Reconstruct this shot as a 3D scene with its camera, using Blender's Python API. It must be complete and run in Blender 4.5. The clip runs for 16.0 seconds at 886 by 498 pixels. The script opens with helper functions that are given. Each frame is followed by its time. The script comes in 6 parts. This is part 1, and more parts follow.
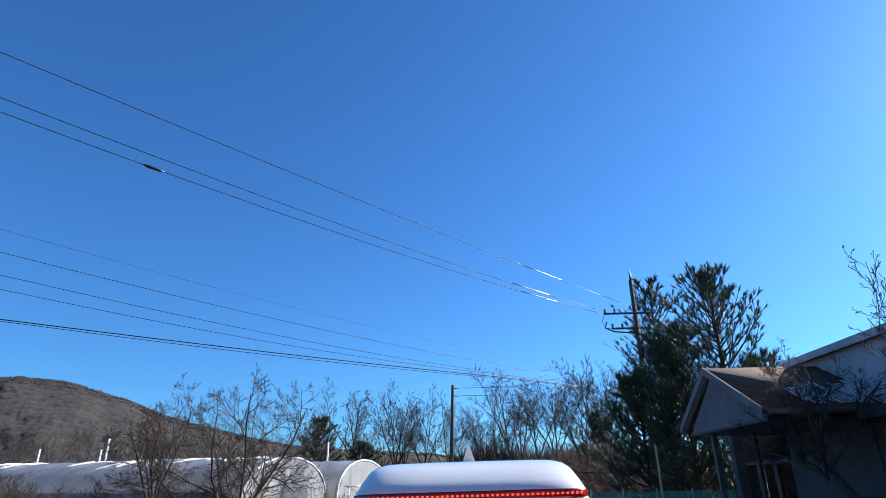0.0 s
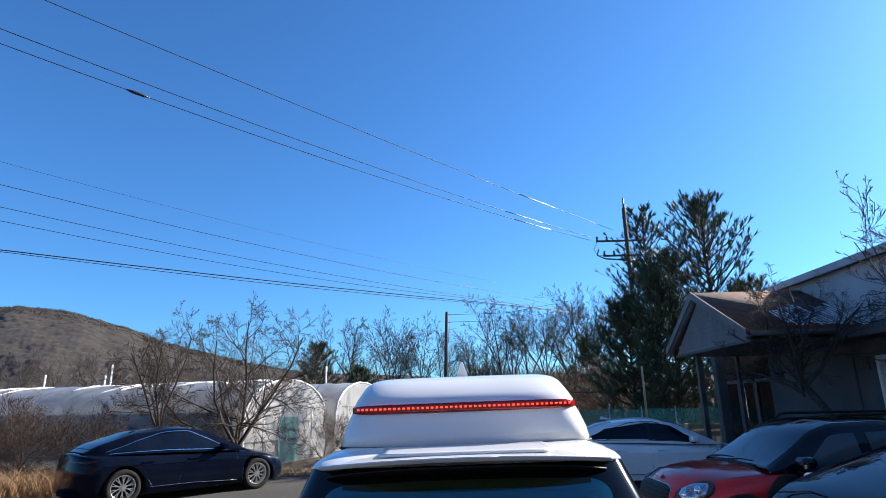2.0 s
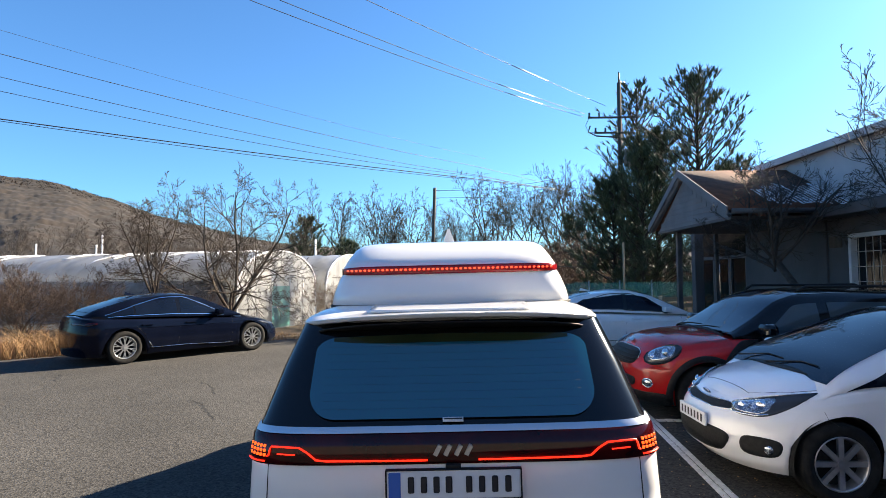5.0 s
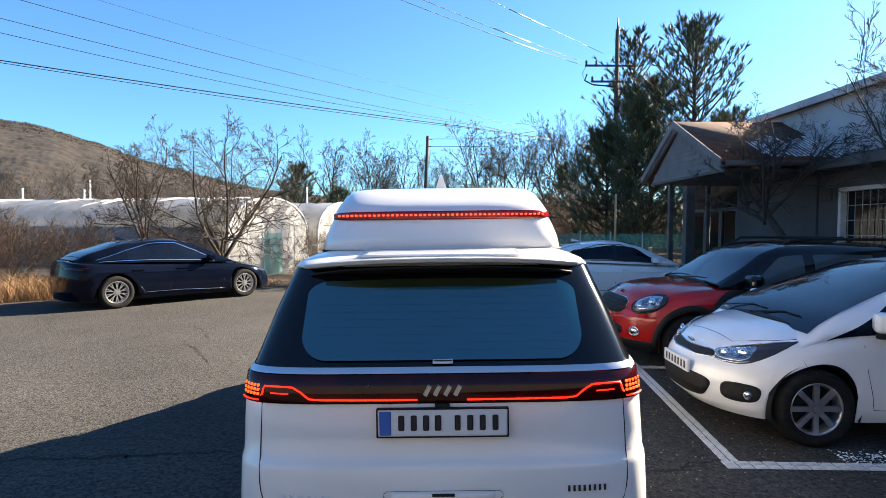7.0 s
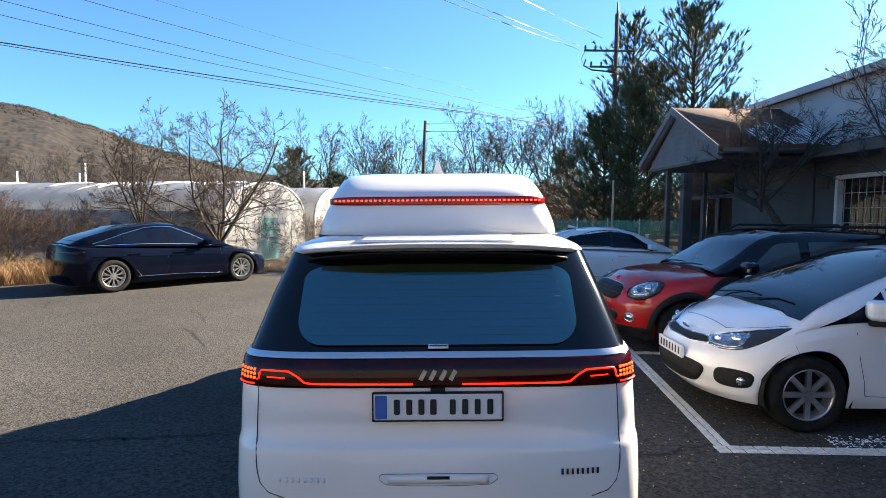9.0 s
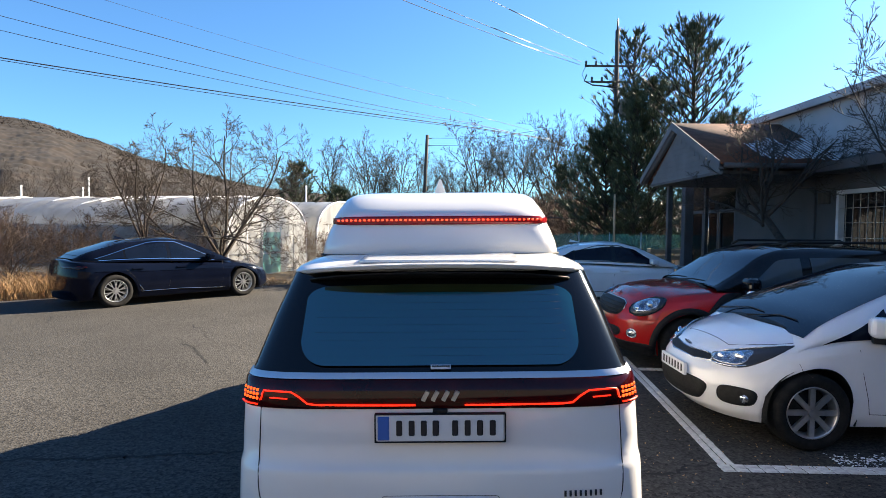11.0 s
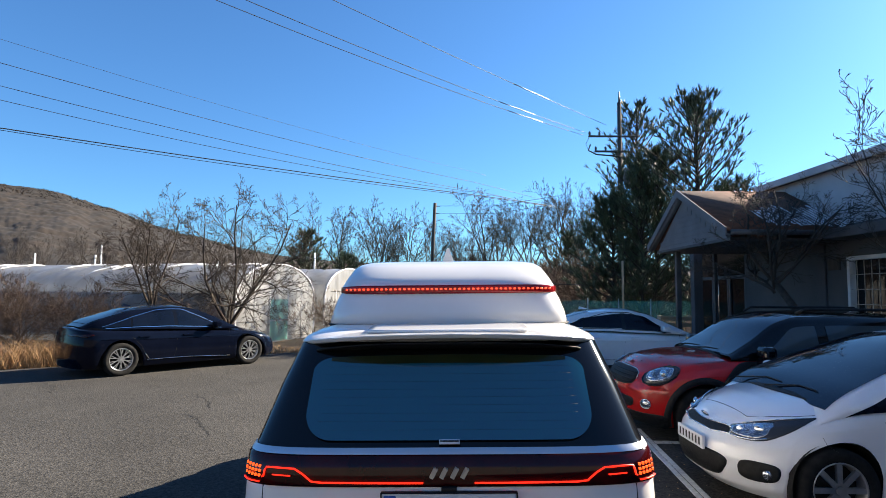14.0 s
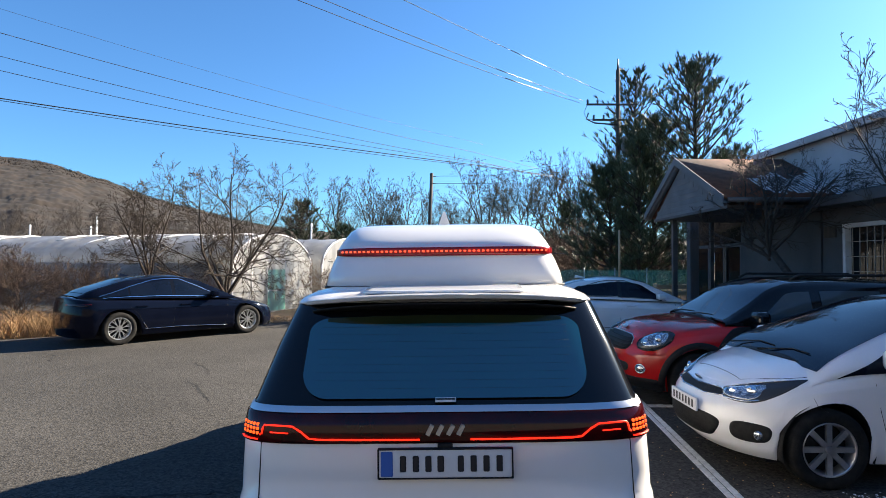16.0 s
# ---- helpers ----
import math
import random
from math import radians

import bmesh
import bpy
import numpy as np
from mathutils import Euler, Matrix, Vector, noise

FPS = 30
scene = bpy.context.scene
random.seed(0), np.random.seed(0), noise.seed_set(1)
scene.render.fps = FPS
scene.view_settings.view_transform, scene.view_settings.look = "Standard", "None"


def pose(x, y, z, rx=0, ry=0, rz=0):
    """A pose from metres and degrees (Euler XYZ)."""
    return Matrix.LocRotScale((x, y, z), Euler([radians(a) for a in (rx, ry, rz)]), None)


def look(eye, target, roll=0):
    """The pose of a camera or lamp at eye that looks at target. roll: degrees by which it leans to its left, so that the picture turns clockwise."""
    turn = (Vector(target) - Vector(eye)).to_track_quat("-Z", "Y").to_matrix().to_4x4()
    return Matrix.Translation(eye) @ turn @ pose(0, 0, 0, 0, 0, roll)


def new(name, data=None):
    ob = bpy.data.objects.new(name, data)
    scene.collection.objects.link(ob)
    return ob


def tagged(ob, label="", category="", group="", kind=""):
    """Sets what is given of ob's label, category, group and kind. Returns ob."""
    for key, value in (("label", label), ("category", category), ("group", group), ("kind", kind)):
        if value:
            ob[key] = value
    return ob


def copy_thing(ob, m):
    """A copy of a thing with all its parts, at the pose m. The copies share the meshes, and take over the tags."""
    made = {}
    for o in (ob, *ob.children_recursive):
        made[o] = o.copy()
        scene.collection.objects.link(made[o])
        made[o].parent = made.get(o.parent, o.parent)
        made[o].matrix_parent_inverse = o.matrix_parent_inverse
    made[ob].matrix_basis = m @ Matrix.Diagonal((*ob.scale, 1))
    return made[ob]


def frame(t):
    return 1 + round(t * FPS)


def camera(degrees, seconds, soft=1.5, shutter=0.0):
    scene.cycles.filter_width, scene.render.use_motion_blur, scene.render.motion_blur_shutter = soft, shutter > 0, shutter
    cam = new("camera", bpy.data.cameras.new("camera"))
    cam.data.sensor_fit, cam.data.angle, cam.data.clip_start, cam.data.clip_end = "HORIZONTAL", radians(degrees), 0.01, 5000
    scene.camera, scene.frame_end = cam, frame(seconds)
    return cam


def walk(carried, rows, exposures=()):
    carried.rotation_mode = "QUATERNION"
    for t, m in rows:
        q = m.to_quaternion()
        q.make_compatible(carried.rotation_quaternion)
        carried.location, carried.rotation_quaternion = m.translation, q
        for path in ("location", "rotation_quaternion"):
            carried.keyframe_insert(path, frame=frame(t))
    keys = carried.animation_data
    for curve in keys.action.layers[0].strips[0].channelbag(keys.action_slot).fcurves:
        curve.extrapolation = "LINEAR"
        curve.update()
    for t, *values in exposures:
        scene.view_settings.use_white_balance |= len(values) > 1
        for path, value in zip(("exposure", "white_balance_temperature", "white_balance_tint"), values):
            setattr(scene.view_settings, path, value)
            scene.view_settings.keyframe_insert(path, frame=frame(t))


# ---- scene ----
cam = camera(75.8, 16.0, 0.5)
PATH = [
    (0, (-0.018, -2.258, 1.832), (-0.097, -0.410, 2.592), -0.7),
    (0.5, (-0.018, -2.258, 1.821), (-0.096, -0.393, 2.539), -0.9),
    (1, (-0.018, -2.258, 1.810), (-0.094, -0.371, 2.470), -1.1),
    (1.5, (-0.018, -2.258, 1.799), (-0.088, -0.350, 2.393), -1.1),
    (2, (-0.018, -2.258, 1.788), (-0.082, -0.329, 2.313), -1.1),
    (2.5, (-0.018, -2.258, 1.777), (-0.074, -0.311, 2.231), -0.9),
    (3, (-0.018, -2.258, 1.766), (-0.067, -0.295, 2.142), -0.8),
    (3.5, (-0.018, -2.258, 1.755), (-0.062, -0.280, 2.053), -0.7),
    (4, (-0.018, -2.258, 1.744), (-0.057, -0.271, 1.970), -0.6),
    (6.5, (-0.019, -2.258, 1.717), (-0.029, -0.258, 1.672), 0.1),
    (7, (-0.016, -2.259, 1.712), (-0.018, -0.261, 1.634), 0.3),
    (7.5, (-0.013, -2.261, 1.714), (-0.010, -0.264, 1.606), 0.4),
    (8, (-0.010, -2.253, 1.710), (-0.001, -0.257, 1.581), 0.6),
    (10.5, (-0.015, -2.281, 1.732), (-0.008, -0.285, 1.606), 0.6),
    (11, (-0.015, -2.275, 1.744), (-0.013, -0.277, 1.662), 0.6),
    (11.5, (-0.019, -2.279, 1.754), (-0.022, -0.280, 1.719), 0.6),
    (12, (-0.022, -2.280, 1.755), (-0.032, -0.280, 1.772), 0.6),
    (12.5, (-0.020, -2.279, 1.755), (-0.037, -0.280, 1.823), 0.6),
    (13, (-0.025, -2.274, 1.759), (-0.045, -0.277, 1.871), 0.6),
    (13.5, (-0.024, -2.270, 1.759), (-0.047, -0.276, 1.904), 0.6),
    (14, (-0.018, -2.270, 1.757), (-0.045, -0.276, 1.908), 0.5),
    (14.5, (-0.020, -2.268, 1.748), (-0.047, -0.273, 1.884), 0.4),
    (15, (-0.012, -2.262, 1.737), (-0.037, -0.266, 1.848), 0.3),
    (15.5, (-0.010, -2.257, 1.727), (-0.031, -0.259, 1.807), 0.3),
    (16, (-0.012, -2.254, 1.712), (-0.028, -0.255, 1.761), 0.3),
]
walk(cam, [(t, look(eye, target, roll)) for t, eye, target, roll in PATH],
     exposures=[(0, 1.45, 6150, 10), (1.5, 1.60, 6350, 10), (3.5, 1.96, 7250, 10), (6.5, 2.30, 7900, 10), (8, 2.35, 7900, 10), (10.5, 2.25, 7900, 10), (12.5, 1.90, 7600, 10), (14, 1.86, 7400, 10), (16, 1.98, 7500, 10)])

# ---- light ----
SUN_ELEV, SUN_AZ = radians(28), radians(60)          # azimuth from +y towards +x
to_sun = Vector((math.sin(SUN_AZ) * math.cos(SUN_ELEV), math.cos(SUN_AZ) * math.cos(SUN_ELEV), math.sin(SUN_ELEV)))
world = bpy.data.worlds.new("world")
scene.world = world
world.use_nodes = True
wn = world.node_tree.nodes
sky = wn.new("ShaderNodeTexSky")
sky.sky_type, sky.sun_disc = "NISHITA", False
sky.sun_elevation, sky.sun_rotation = SUN_ELEV, SUN_AZ
sky.air_density, sky.dust_density, sky.ozone_density, sky.altitude = 1.0, 0.5, 4.0, 100
wn["Background"].inputs["Strength"].default_value = 0.05
tint = wn.new("ShaderNodeMix")
tint.data_type, tint.blend_type = "RGBA", "MULTIPLY"
tint.inputs[0].default_value = 1.0
tint.inputs[7].default_value = (0.46, 0.9, 1.3, 1)          # a clear, dry winter sky
world.node_tree.links.new(sky.outputs[0], tint.inputs[6])
world.node_tree.links.new(tint.outputs[2], wn["Background"].inputs["Color"])
sun_data = bpy.data.lights.new("sun", "SUN")
sun_data.energy, sun_data.angle, sun_data.color = 5.0, radians(0.5), (1.0, 0.94, 0.85)
sun = new("sun", sun_data)
sun.matrix_world = look(to_sun * 50, (0, 0, 0))


# ---- materials ----
def mat(name, color, rough=0.6, metal=0.0, coat=0.0, color2=None, scale=8.0, detail=4.0, bump=0.0, bump_scale=60.0,
        ior=1.5, emit=None, power=0.0, vary=0.0, stretch=(1, 1, 1), alpha=1.0, trans=0.0, mix_from=0.35, mix_to=0.65, spec=0.5):
    """A painted or grained surface: two tones mixed by noise, with fine relief."""
    m = bpy.data.materials.new(name)
    m.use_nodes = True
    nt = m.node_tree
    b = nt.nodes["Principled BSDF"]
    b.inputs["Base Color"].default_value = (*color, 1)
    b.inputs["Roughness"].default_value = rough
    b.inputs["Metallic"].default_value = metal
    b.inputs["Coat Weight"].default_value = coat
    b.inputs["Coat Roughness"].default_value = 0.03
    b.inputs["IOR"].default_value = ior
    b.inputs["Alpha"].default_value = alpha
    b.inputs["Transmission Weight"].default_value = trans
    b.inputs["Specular IOR Level"].default_value = spec
    tc = nt.nodes.new("ShaderNodeTexCoord")
    mp = nt.nodes.new("ShaderNodeMapping")
    mp.inputs["Scale"].default_value = stretch
    nt.links.new(tc.outputs["Object"], mp.inputs["Vector"])
    if color2:
        n = nt.nodes.new("ShaderNodeTexNoise")
        n.inputs["Scale"].default_value, n.inputs["Detail"].default_value = scale, detail
        nt.links.new(mp.outputs[0], n.inputs["Vector"])
        r = nt.nodes.new("ShaderNodeValToRGB")
        r.color_ramp.elements[0].position, r.color_ramp.elements[1].position = mix_from, mix_to
        r.color_ramp.elements[0].color, r.color_ramp.elements[1].color = (*color, 1), (*color2, 1)
        nt.links.new(n.outputs["Fac"], r.inputs["Fac"])
        out = r.outputs["Color"]
        if vary:
            info = nt.nodes.new("ShaderNodeObjectInfo")
            hsv = nt.nodes.new("ShaderNodeHueSaturation")
            mr = nt.nodes.new("ShaderNodeMapRange")
            mr.inputs["To Min"].default_value, mr.inputs["To Max"].default_value = 1 - vary, 1 + vary
            nt.links.new(info.outputs["Random"], mr.inputs["Value"])
            nt.links.new(mr.outputs[0], hsv.inputs["Value"])
            nt.links.new(out, hsv.inputs["Color"])
            out = hsv.outputs["Color"]
        nt.links.new(out, b.inputs["Base Color"])
    if bump:
        n2 = nt.nodes.new("ShaderNodeTexNoise")
        n2.inputs["Scale"].default_value, n2.inputs["Detail"].default_value = bump_scale, 3
        nt.links.new(mp.outputs[0], n2.inputs["Vector"])
        bp = nt.nodes.new("ShaderNodeBump")
        bp.inputs["Strength"].default_value, bp.inputs["Distance"].default_value = bump, 0.02
        nt.links.new(n2.outputs["Fac"], bp.inputs["Height"])
        nt.links.new(bp.outputs[0], b.inputs["Normal"])
    if emit:
        b.inputs["Emission Color"].default_value = (*emit, 1)
        b.inputs["Emission Strength"].default_value = power
    return m


def asphalt_material():
    """Worn asphalt: pale stone chips in dark binder, with broad lighter and darker patches."""
    m = mat("asphalt", (0.2, 0.2, 0.2), 0.95, spec=0.25)
    nt = m.node_tree
    b = nt.nodes["Principled BSDF"]
    tc = nt.nodes["Texture Coordinate"]
    vo = nt.nodes.new("ShaderNodeTexVoronoi")
    vo.inputs["Scale"].default_value = 58
    fine = nt.nodes.new("ShaderNodeTexNoise")
    fine.inputs["Scale"].default_value, fine.inputs["Detail"].default_value = 24, 7
    broad = nt.nodes.new("ShaderNodeTexNoise")
    broad.inputs["Scale"].default_value, broad.inputs["Detail"].default_value = 0.5, 5
    for n in (vo, fine, broad):
        nt.links.new(tc.outputs["Object"], n.inputs["Vector"])
    chips = nt.nodes.new("ShaderNodeValToRGB")
    chips.color_ramp.elements[0].color, chips.color_ramp.elements[1].color = (0.002, 0.0021, 0.0022, 1), (0.068, 0.064, 0.0595, 1)
    chips.color_ramp.elements[0].position, chips.color_ramp.elements[1].position = 0.18, 0.86
    sep = nt.nodes.new("ShaderNodeSeparateColor")
    nt.links.new(vo.outputs["Color"], sep.inputs[0])
    add = nt.nodes.new("ShaderNodeMath")
    add.operation = "MULTIPLY_ADD"
    add.inputs[1].default_value = 0.45
    nt.links.new(sep.outputs[0], add.inputs[0])
    half = nt.nodes.new("ShaderNodeMath")
    half.operation = "MULTIPLY"
    half.inputs[1].default_value = 0.75
    nt.links.new(fine.outputs["Fac"], half.inputs[0])
    nt.links.new(half.outputs[0], add.inputs[2])
    nt.links.new(add.outputs[0], chips.inputs["Fac"])
    tone = nt.nodes.new("ShaderNodeMapRange")
    tone.inputs["From Min"].default_value, tone.inputs["From Max"].default_value = 0.3, 0.7
    tone.inputs["To Min"].default_value, tone.inputs["To Max"].default_value = 0.72, 1.25
    nt.links.new(broad.outputs["Fac"], tone.inputs["Value"])
    hsv = nt.nodes.new("ShaderNodeHueSaturation")
    nt.links.new(tone.outputs[0], hsv.inputs["Value"])
    nt.links.new(chips.outputs[0], hsv.inputs["Color"])
    nt.links.new(hsv.outputs[0], b.inputs["Base Color"])
    bp = nt.nodes.new("ShaderNodeBump")
    bp.inputs["Strength"].default_value, bp.inputs["Distance"].default_value = 0.7, 0.007
    nt.links.new(vo.outputs["Distance"], bp.inputs["Height"])
    nt.links.new(bp.outputs[0], b.inputs["Normal"])
    return m


ASPHALT = asphalt_material()
EARTH = mat("earth", (0.0845, 0.0553, 0.0325), 0.95, color2=(0.15, 0.104, 0.0585), scale=0.6, detail=8, bump=0.8, bump_scale=12)
def island_mat(name, dark, light, rough=0.95):
    """A tone that differs from clump to clump, drifting over the ground."""
    m = mat(name, dark, rough, color2=light, scale=0.05, detail=6)
    nt = m.node_tree
    ramp = [n for n in nt.nodes if n.type == "VALTORGB"][0]
    geo = nt.nodes.new("ShaderNodeNewGeometry")
    mr = nt.nodes.new("ShaderNodeMapRange")
    mr.inputs["To Min"].default_value, mr.inputs["To Max"].default_value = 0.78, 1.25
    hsv = nt.nodes.new("ShaderNodeHueSaturation")
    nt.links.new(geo.outputs["Random Per Island"], mr.inputs["Value"])
    nt.links.new(mr.outputs[0], hsv.inputs["Value"])
    nt.links.new(ramp.outputs["Color"], hsv.inputs["Color"])
    nt.links.new(hsv.outputs["Color"], nt.nodes["Principled BSDF"].inputs["Base Color"])
    return m


FAR_WOODS = island_mat("far_woods", (0.0125, 0.0082, 0.0052), (0.03, 0.0185, 0.0112))
FAR_EVERGREEN = island_mat("far_evergreen", (0.00935, 0.00893, 0.0051), (0.017, 0.0145, 0.0085))
HILLSIDE = mat("hillside", (0.0042, 0.0034, 0.0021), 0.95, color2=(0.0215, 0.0126, 0.0074), scale=0.3, detail=14, bump=1.0, bump_scale=1.2, stretch=(1, 0.22, 1), mix_from=0.3, mix_to=0.7)
WHITE_PAINT = mat("white_paint", (0.74, 0.74, 0.75), 0.32, coat=1.0, color2=(0.69, 0.69, 0.7), scale=3)
PEARL_PAINT = mat("pearl_paint", (0.78, 0.77, 0.76), 0.28, coat=1.0, color2=(0.72, 0.715, 0.71), scale=2)
NAVY_PAINT = mat("navy_paint", (0.0022, 0.0035, 0.009), 0.06, color2=(0.0032, 0.005, 0.012), scale=2, spec=0.13)
RED_PAINT = mat("red_paint", (0.4, 0.012, 0.012), 0.12, color2=(0.34, 0.01, 0.01), scale=2)
BLACK_PAINT = mat("black_paint", (0.004, 0.004, 0.005), 0.08, spec=0.4)
BLACK_PLASTIC = mat("black_plastic", (0.008, 0.008, 0.0085), 0.6, color2=(0.014, 0.014, 0.0145), scale=30, bump=0.15, bump_scale=300, spec=0.22)
RUBBER = mat("tyre_rubber", (0.008, 0.008, 0.008), 0.85, color2=(0.016, 0.0155, 0.015), scale=15, bump=0.2, bump_scale=80, spec=0.2)
ALLOY = mat("alloy", (0.55, 0.56, 0.58), 0.32, metal=0.85, color2=(0.45, 0.45, 0.46), scale=12)
CHROME = mat("chrome", (0.7, 0.71, 0.73), 0.16, metal=1.0)
SATIN = mat("satin_trim", (0.5, 0.52, 0.56), 0.3, metal=0.9)
CAR_GLASS = mat("tinted_glass", (0.003, 0.0055, 0.0125), 0.04, ior=1.45, color2=(0.004, 0.007, 0.015), scale=4, spec=0.3)
# lighter than the other glass: bright reflections are put into its colour
LIT_SIDE_GLASS = mat("lit_side_glass", (0.042, 0.0588, 0.066), 0.05, color2=(0.048, 0.066, 0.0732), scale=3, spec=0.4)
# tinted glass; the mirrored sky's blue is put into its base colour
REAR_GLASS = mat("film_glass_sky_blue", (0.002, 0.078, 0.12), 0.05, ior=2.0, color2=(0.003, 0.085, 0.128), scale=2)
# olive strip painted in for the spoiler's reflection on the glass
SPOILER_REFLECTION = mat("spoiler_reflection", (0.03, 0.034, 0.012), 0.08, color2=(0.022, 0.025, 0.009), scale=3, spec=0.3)
LAMP_GLASS = mat("lamp_glass", (0.55, 0.58, 0.62), 0.1, metal=0.75, coat=1.0, color2=(0.12, 0.13, 0.15), scale=22, detail=1, stretch=(1, 1, 0.35))
LAMP_DARK = mat("lamp_housing", (0.03, 0.033, 0.04), 0.08, spec=0.4)
RED_LENS = mat("red_lens", (0.045, 0.002, 0.002), 0.08, color2=(0.02, 0.001, 0.002), scale=6, spec=0.35)
TAIL_RED = mat("tail_red", (0.3, 0.012, 0.015), 0.12, color2=(0.2, 0.008, 0.01), scale=9)
LED_RED = mat("led_red", (0.5, 0.02, 0.01), 0.4, emit=(1.0, 0.02, 0.008), power=0.61)
LED_AMBER = mat("led_amber", (0.5, 0.08, 0.02), 0.4, emit=(1.0, 0.075, 0.012), power=0.69)
LED_BAR = mat("led_bar", (0.5, 0.03, 0.02), 0.4, emit=(1.0, 0.06, 0.025), power=0.66)
PLATE_WHITE = mat("plate_white", (0.72, 0.73, 0.76), 0.4, color2=(0.66, 0.67, 0.7), scale=20)
PLATE_BLUE = mat("plate_blue", (0.02, 0.12, 0.45), 0.4)
INK = mat("ink", (0.012, 0.013, 0.02), 0.5)
SILVER_MARK = mat("silver_mark", (0.62, 0.6, 0.57), 0.28, metal=0.7)
TREE_TWIG = mat("tree_twig", (0.0273, 0.0195, 0.0148), 0.9, color2=(0.0507, 0.0351, 0.0234), scale=5)
BARK = mat("bark", (0.0228, 0.0182, 0.0143), 0.9, color2=(0.052, 0.0403, 0.0312), scale=14, bump=0.6, bump_scale=40)
TWIG = mat("twig", (0.0592, 0.0364, 0.025), 0.9, color2=(0.109, 0.0683, 0.0432), scale=6)
DARK_TWIG = mat("dark_twig", (0.028, 0.022, 0.019), 0.9, color2=(0.055, 0.042, 0.034), scale=1.5)
BRUSH = mat("brushwood", (0.042, 0.0252, 0.0168), 0.95, color2=(0.091, 0.0525, 0.0315), scale=0.5, detail=6)
DRY_GRASS = mat("dry_grass", (0.256, 0.14, 0.064), 0.9, color2=(0.4, 0.248, 0.12), scale=3)
NEEDLE = mat("pine_needles", (0.026, 0.044, 0.021), 0.55, color2=(0.066, 0.09, 0.042), scale=1.2)
FILM = mat("greenhouse_film", (0.288, 0.292, 0.295), 0.22, color2=(0.108, 0.11, 0.115), scale=1.1, detail=8, bump=0.6, bump_scale=5, alpha=0.82, stretch=(1, 1, 0.4))
FILM_CLEAR = mat("clear_film", (0.7, 0.71, 0.72), 0.25, color2=(0.34, 0.35, 0.36), scale=4, detail=8, bump=0.7, bump_scale=9, alpha=0.58, stretch=(1, 1, 0.2))
FILM_FOLD = mat("film_fold", (0.8, 0.8, 0.82), 0.2, color2=(0.6, 0.6, 0.62), scale=6)
SHADE_NET = mat("shade_net", (0.16, 0.155, 0.15), 0.8, color2=(0.28, 0.27, 0.26), scale=2.5, detail=6, alpha=0.93)
TEAL_NET = mat("teal_net", (0.04, 0.33, 0.27), 0.7, color2=(0.1, 0.45, 0.38), scale=3, detail=6, alpha=0.78)
GREEN_NET = mat("green_net", (0.05, 0.27, 0.19), 0.8, color2=(0.09, 0.38, 0.28), scale=5, alpha=0.55)
STEEL_PIPE = mat("steel_pipe", (0.45, 0.46, 0.46), 0.4, metal=0.7, color2=(0.33, 0.3, 0.27), scale=9)
WIRE = mat("wire", (0.02, 0.02, 0.022), 0.5)
WIRE_PALE = mat("wire_pale", (0.42, 0.43, 0.45), 0.35, metal=0.6)
POLE_WOOD = mat("pole_dark", (0.05, 0.04, 0.033), 0.85, color2=(0.09, 0.072, 0.06), scale=10, stretch=(1, 1, 0.1))
CONCRETE = mat("concrete", (0.2, 0.193, 0.182), 0.9, color2=(0.155, 0.15, 0.14), scale=3, detail=8, bump=0.3, bump_scale=40)
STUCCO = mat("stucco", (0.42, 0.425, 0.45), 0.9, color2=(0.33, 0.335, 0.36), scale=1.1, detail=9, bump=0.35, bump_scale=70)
# same stucco, darkened to put the shade under the eaves into its colour
SHADED_STUCCO = mat("shaded_stucco", (0.085, 0.087, 0.0952), 0.9, color2=(0.0626, 0.0653, 0.0721), scale=1.1, detail=9, bump=0.35, bump_scale=70)
# pale gable siding, its base colour lowered to hold the shade
SHADED_GABLE = mat("shaded_gable", (0.17, 0.172, 0.18), 0.85, color2=(0.13, 0.132, 0.14), scale=1.5, detail=8, bump=0.2, bump_scale=60)
WHITE_TRIM = mat("white_trim", (0.66, 0.66, 0.66), 0.55, color2=(0.56, 0.56, 0.56), scale=4)
DARK_TRIM = mat("dark_trim", (0.045, 0.042, 0.045), 0.6, color2=(0.075, 0.07, 0.07), scale=3)
SHINGLE = mat("shingle", (0.095, 0.033, 0.016), 0.92, color2=(0.15, 0.056, 0.029), scale=5, bump=0.4, bump_scale=40, vary=0.25)
WINDOW_GLASS = mat("window_glass", (0.004, 0.005, 0.007), 0.05, ior=1.5, spec=0.25)
PALE_WOOD = mat("pale_wood", (0.33, 0.21, 0.12), 0.7, color2=(0.42, 0.28, 0.17), scale=4, stretch=(1, 8, 8))
LINE_PAINT = mat("line_paver", (0.62, 0.62, 0.6), 0.85, color2=(0.44, 0.44, 0.43), scale=16, detail=6, bump=0.3, bump_scale=90, vary=0.1)
CRACK = mat("crack_fill", (0.005, 0.005, 0.005), 0.95, color2=(0.009, 0.0088, 0.0085), scale=20)
FROST = mat("frost", (0.75, 0.77, 0.8), 0.8, color2=(0.62, 0.64, 0.68), scale=30)



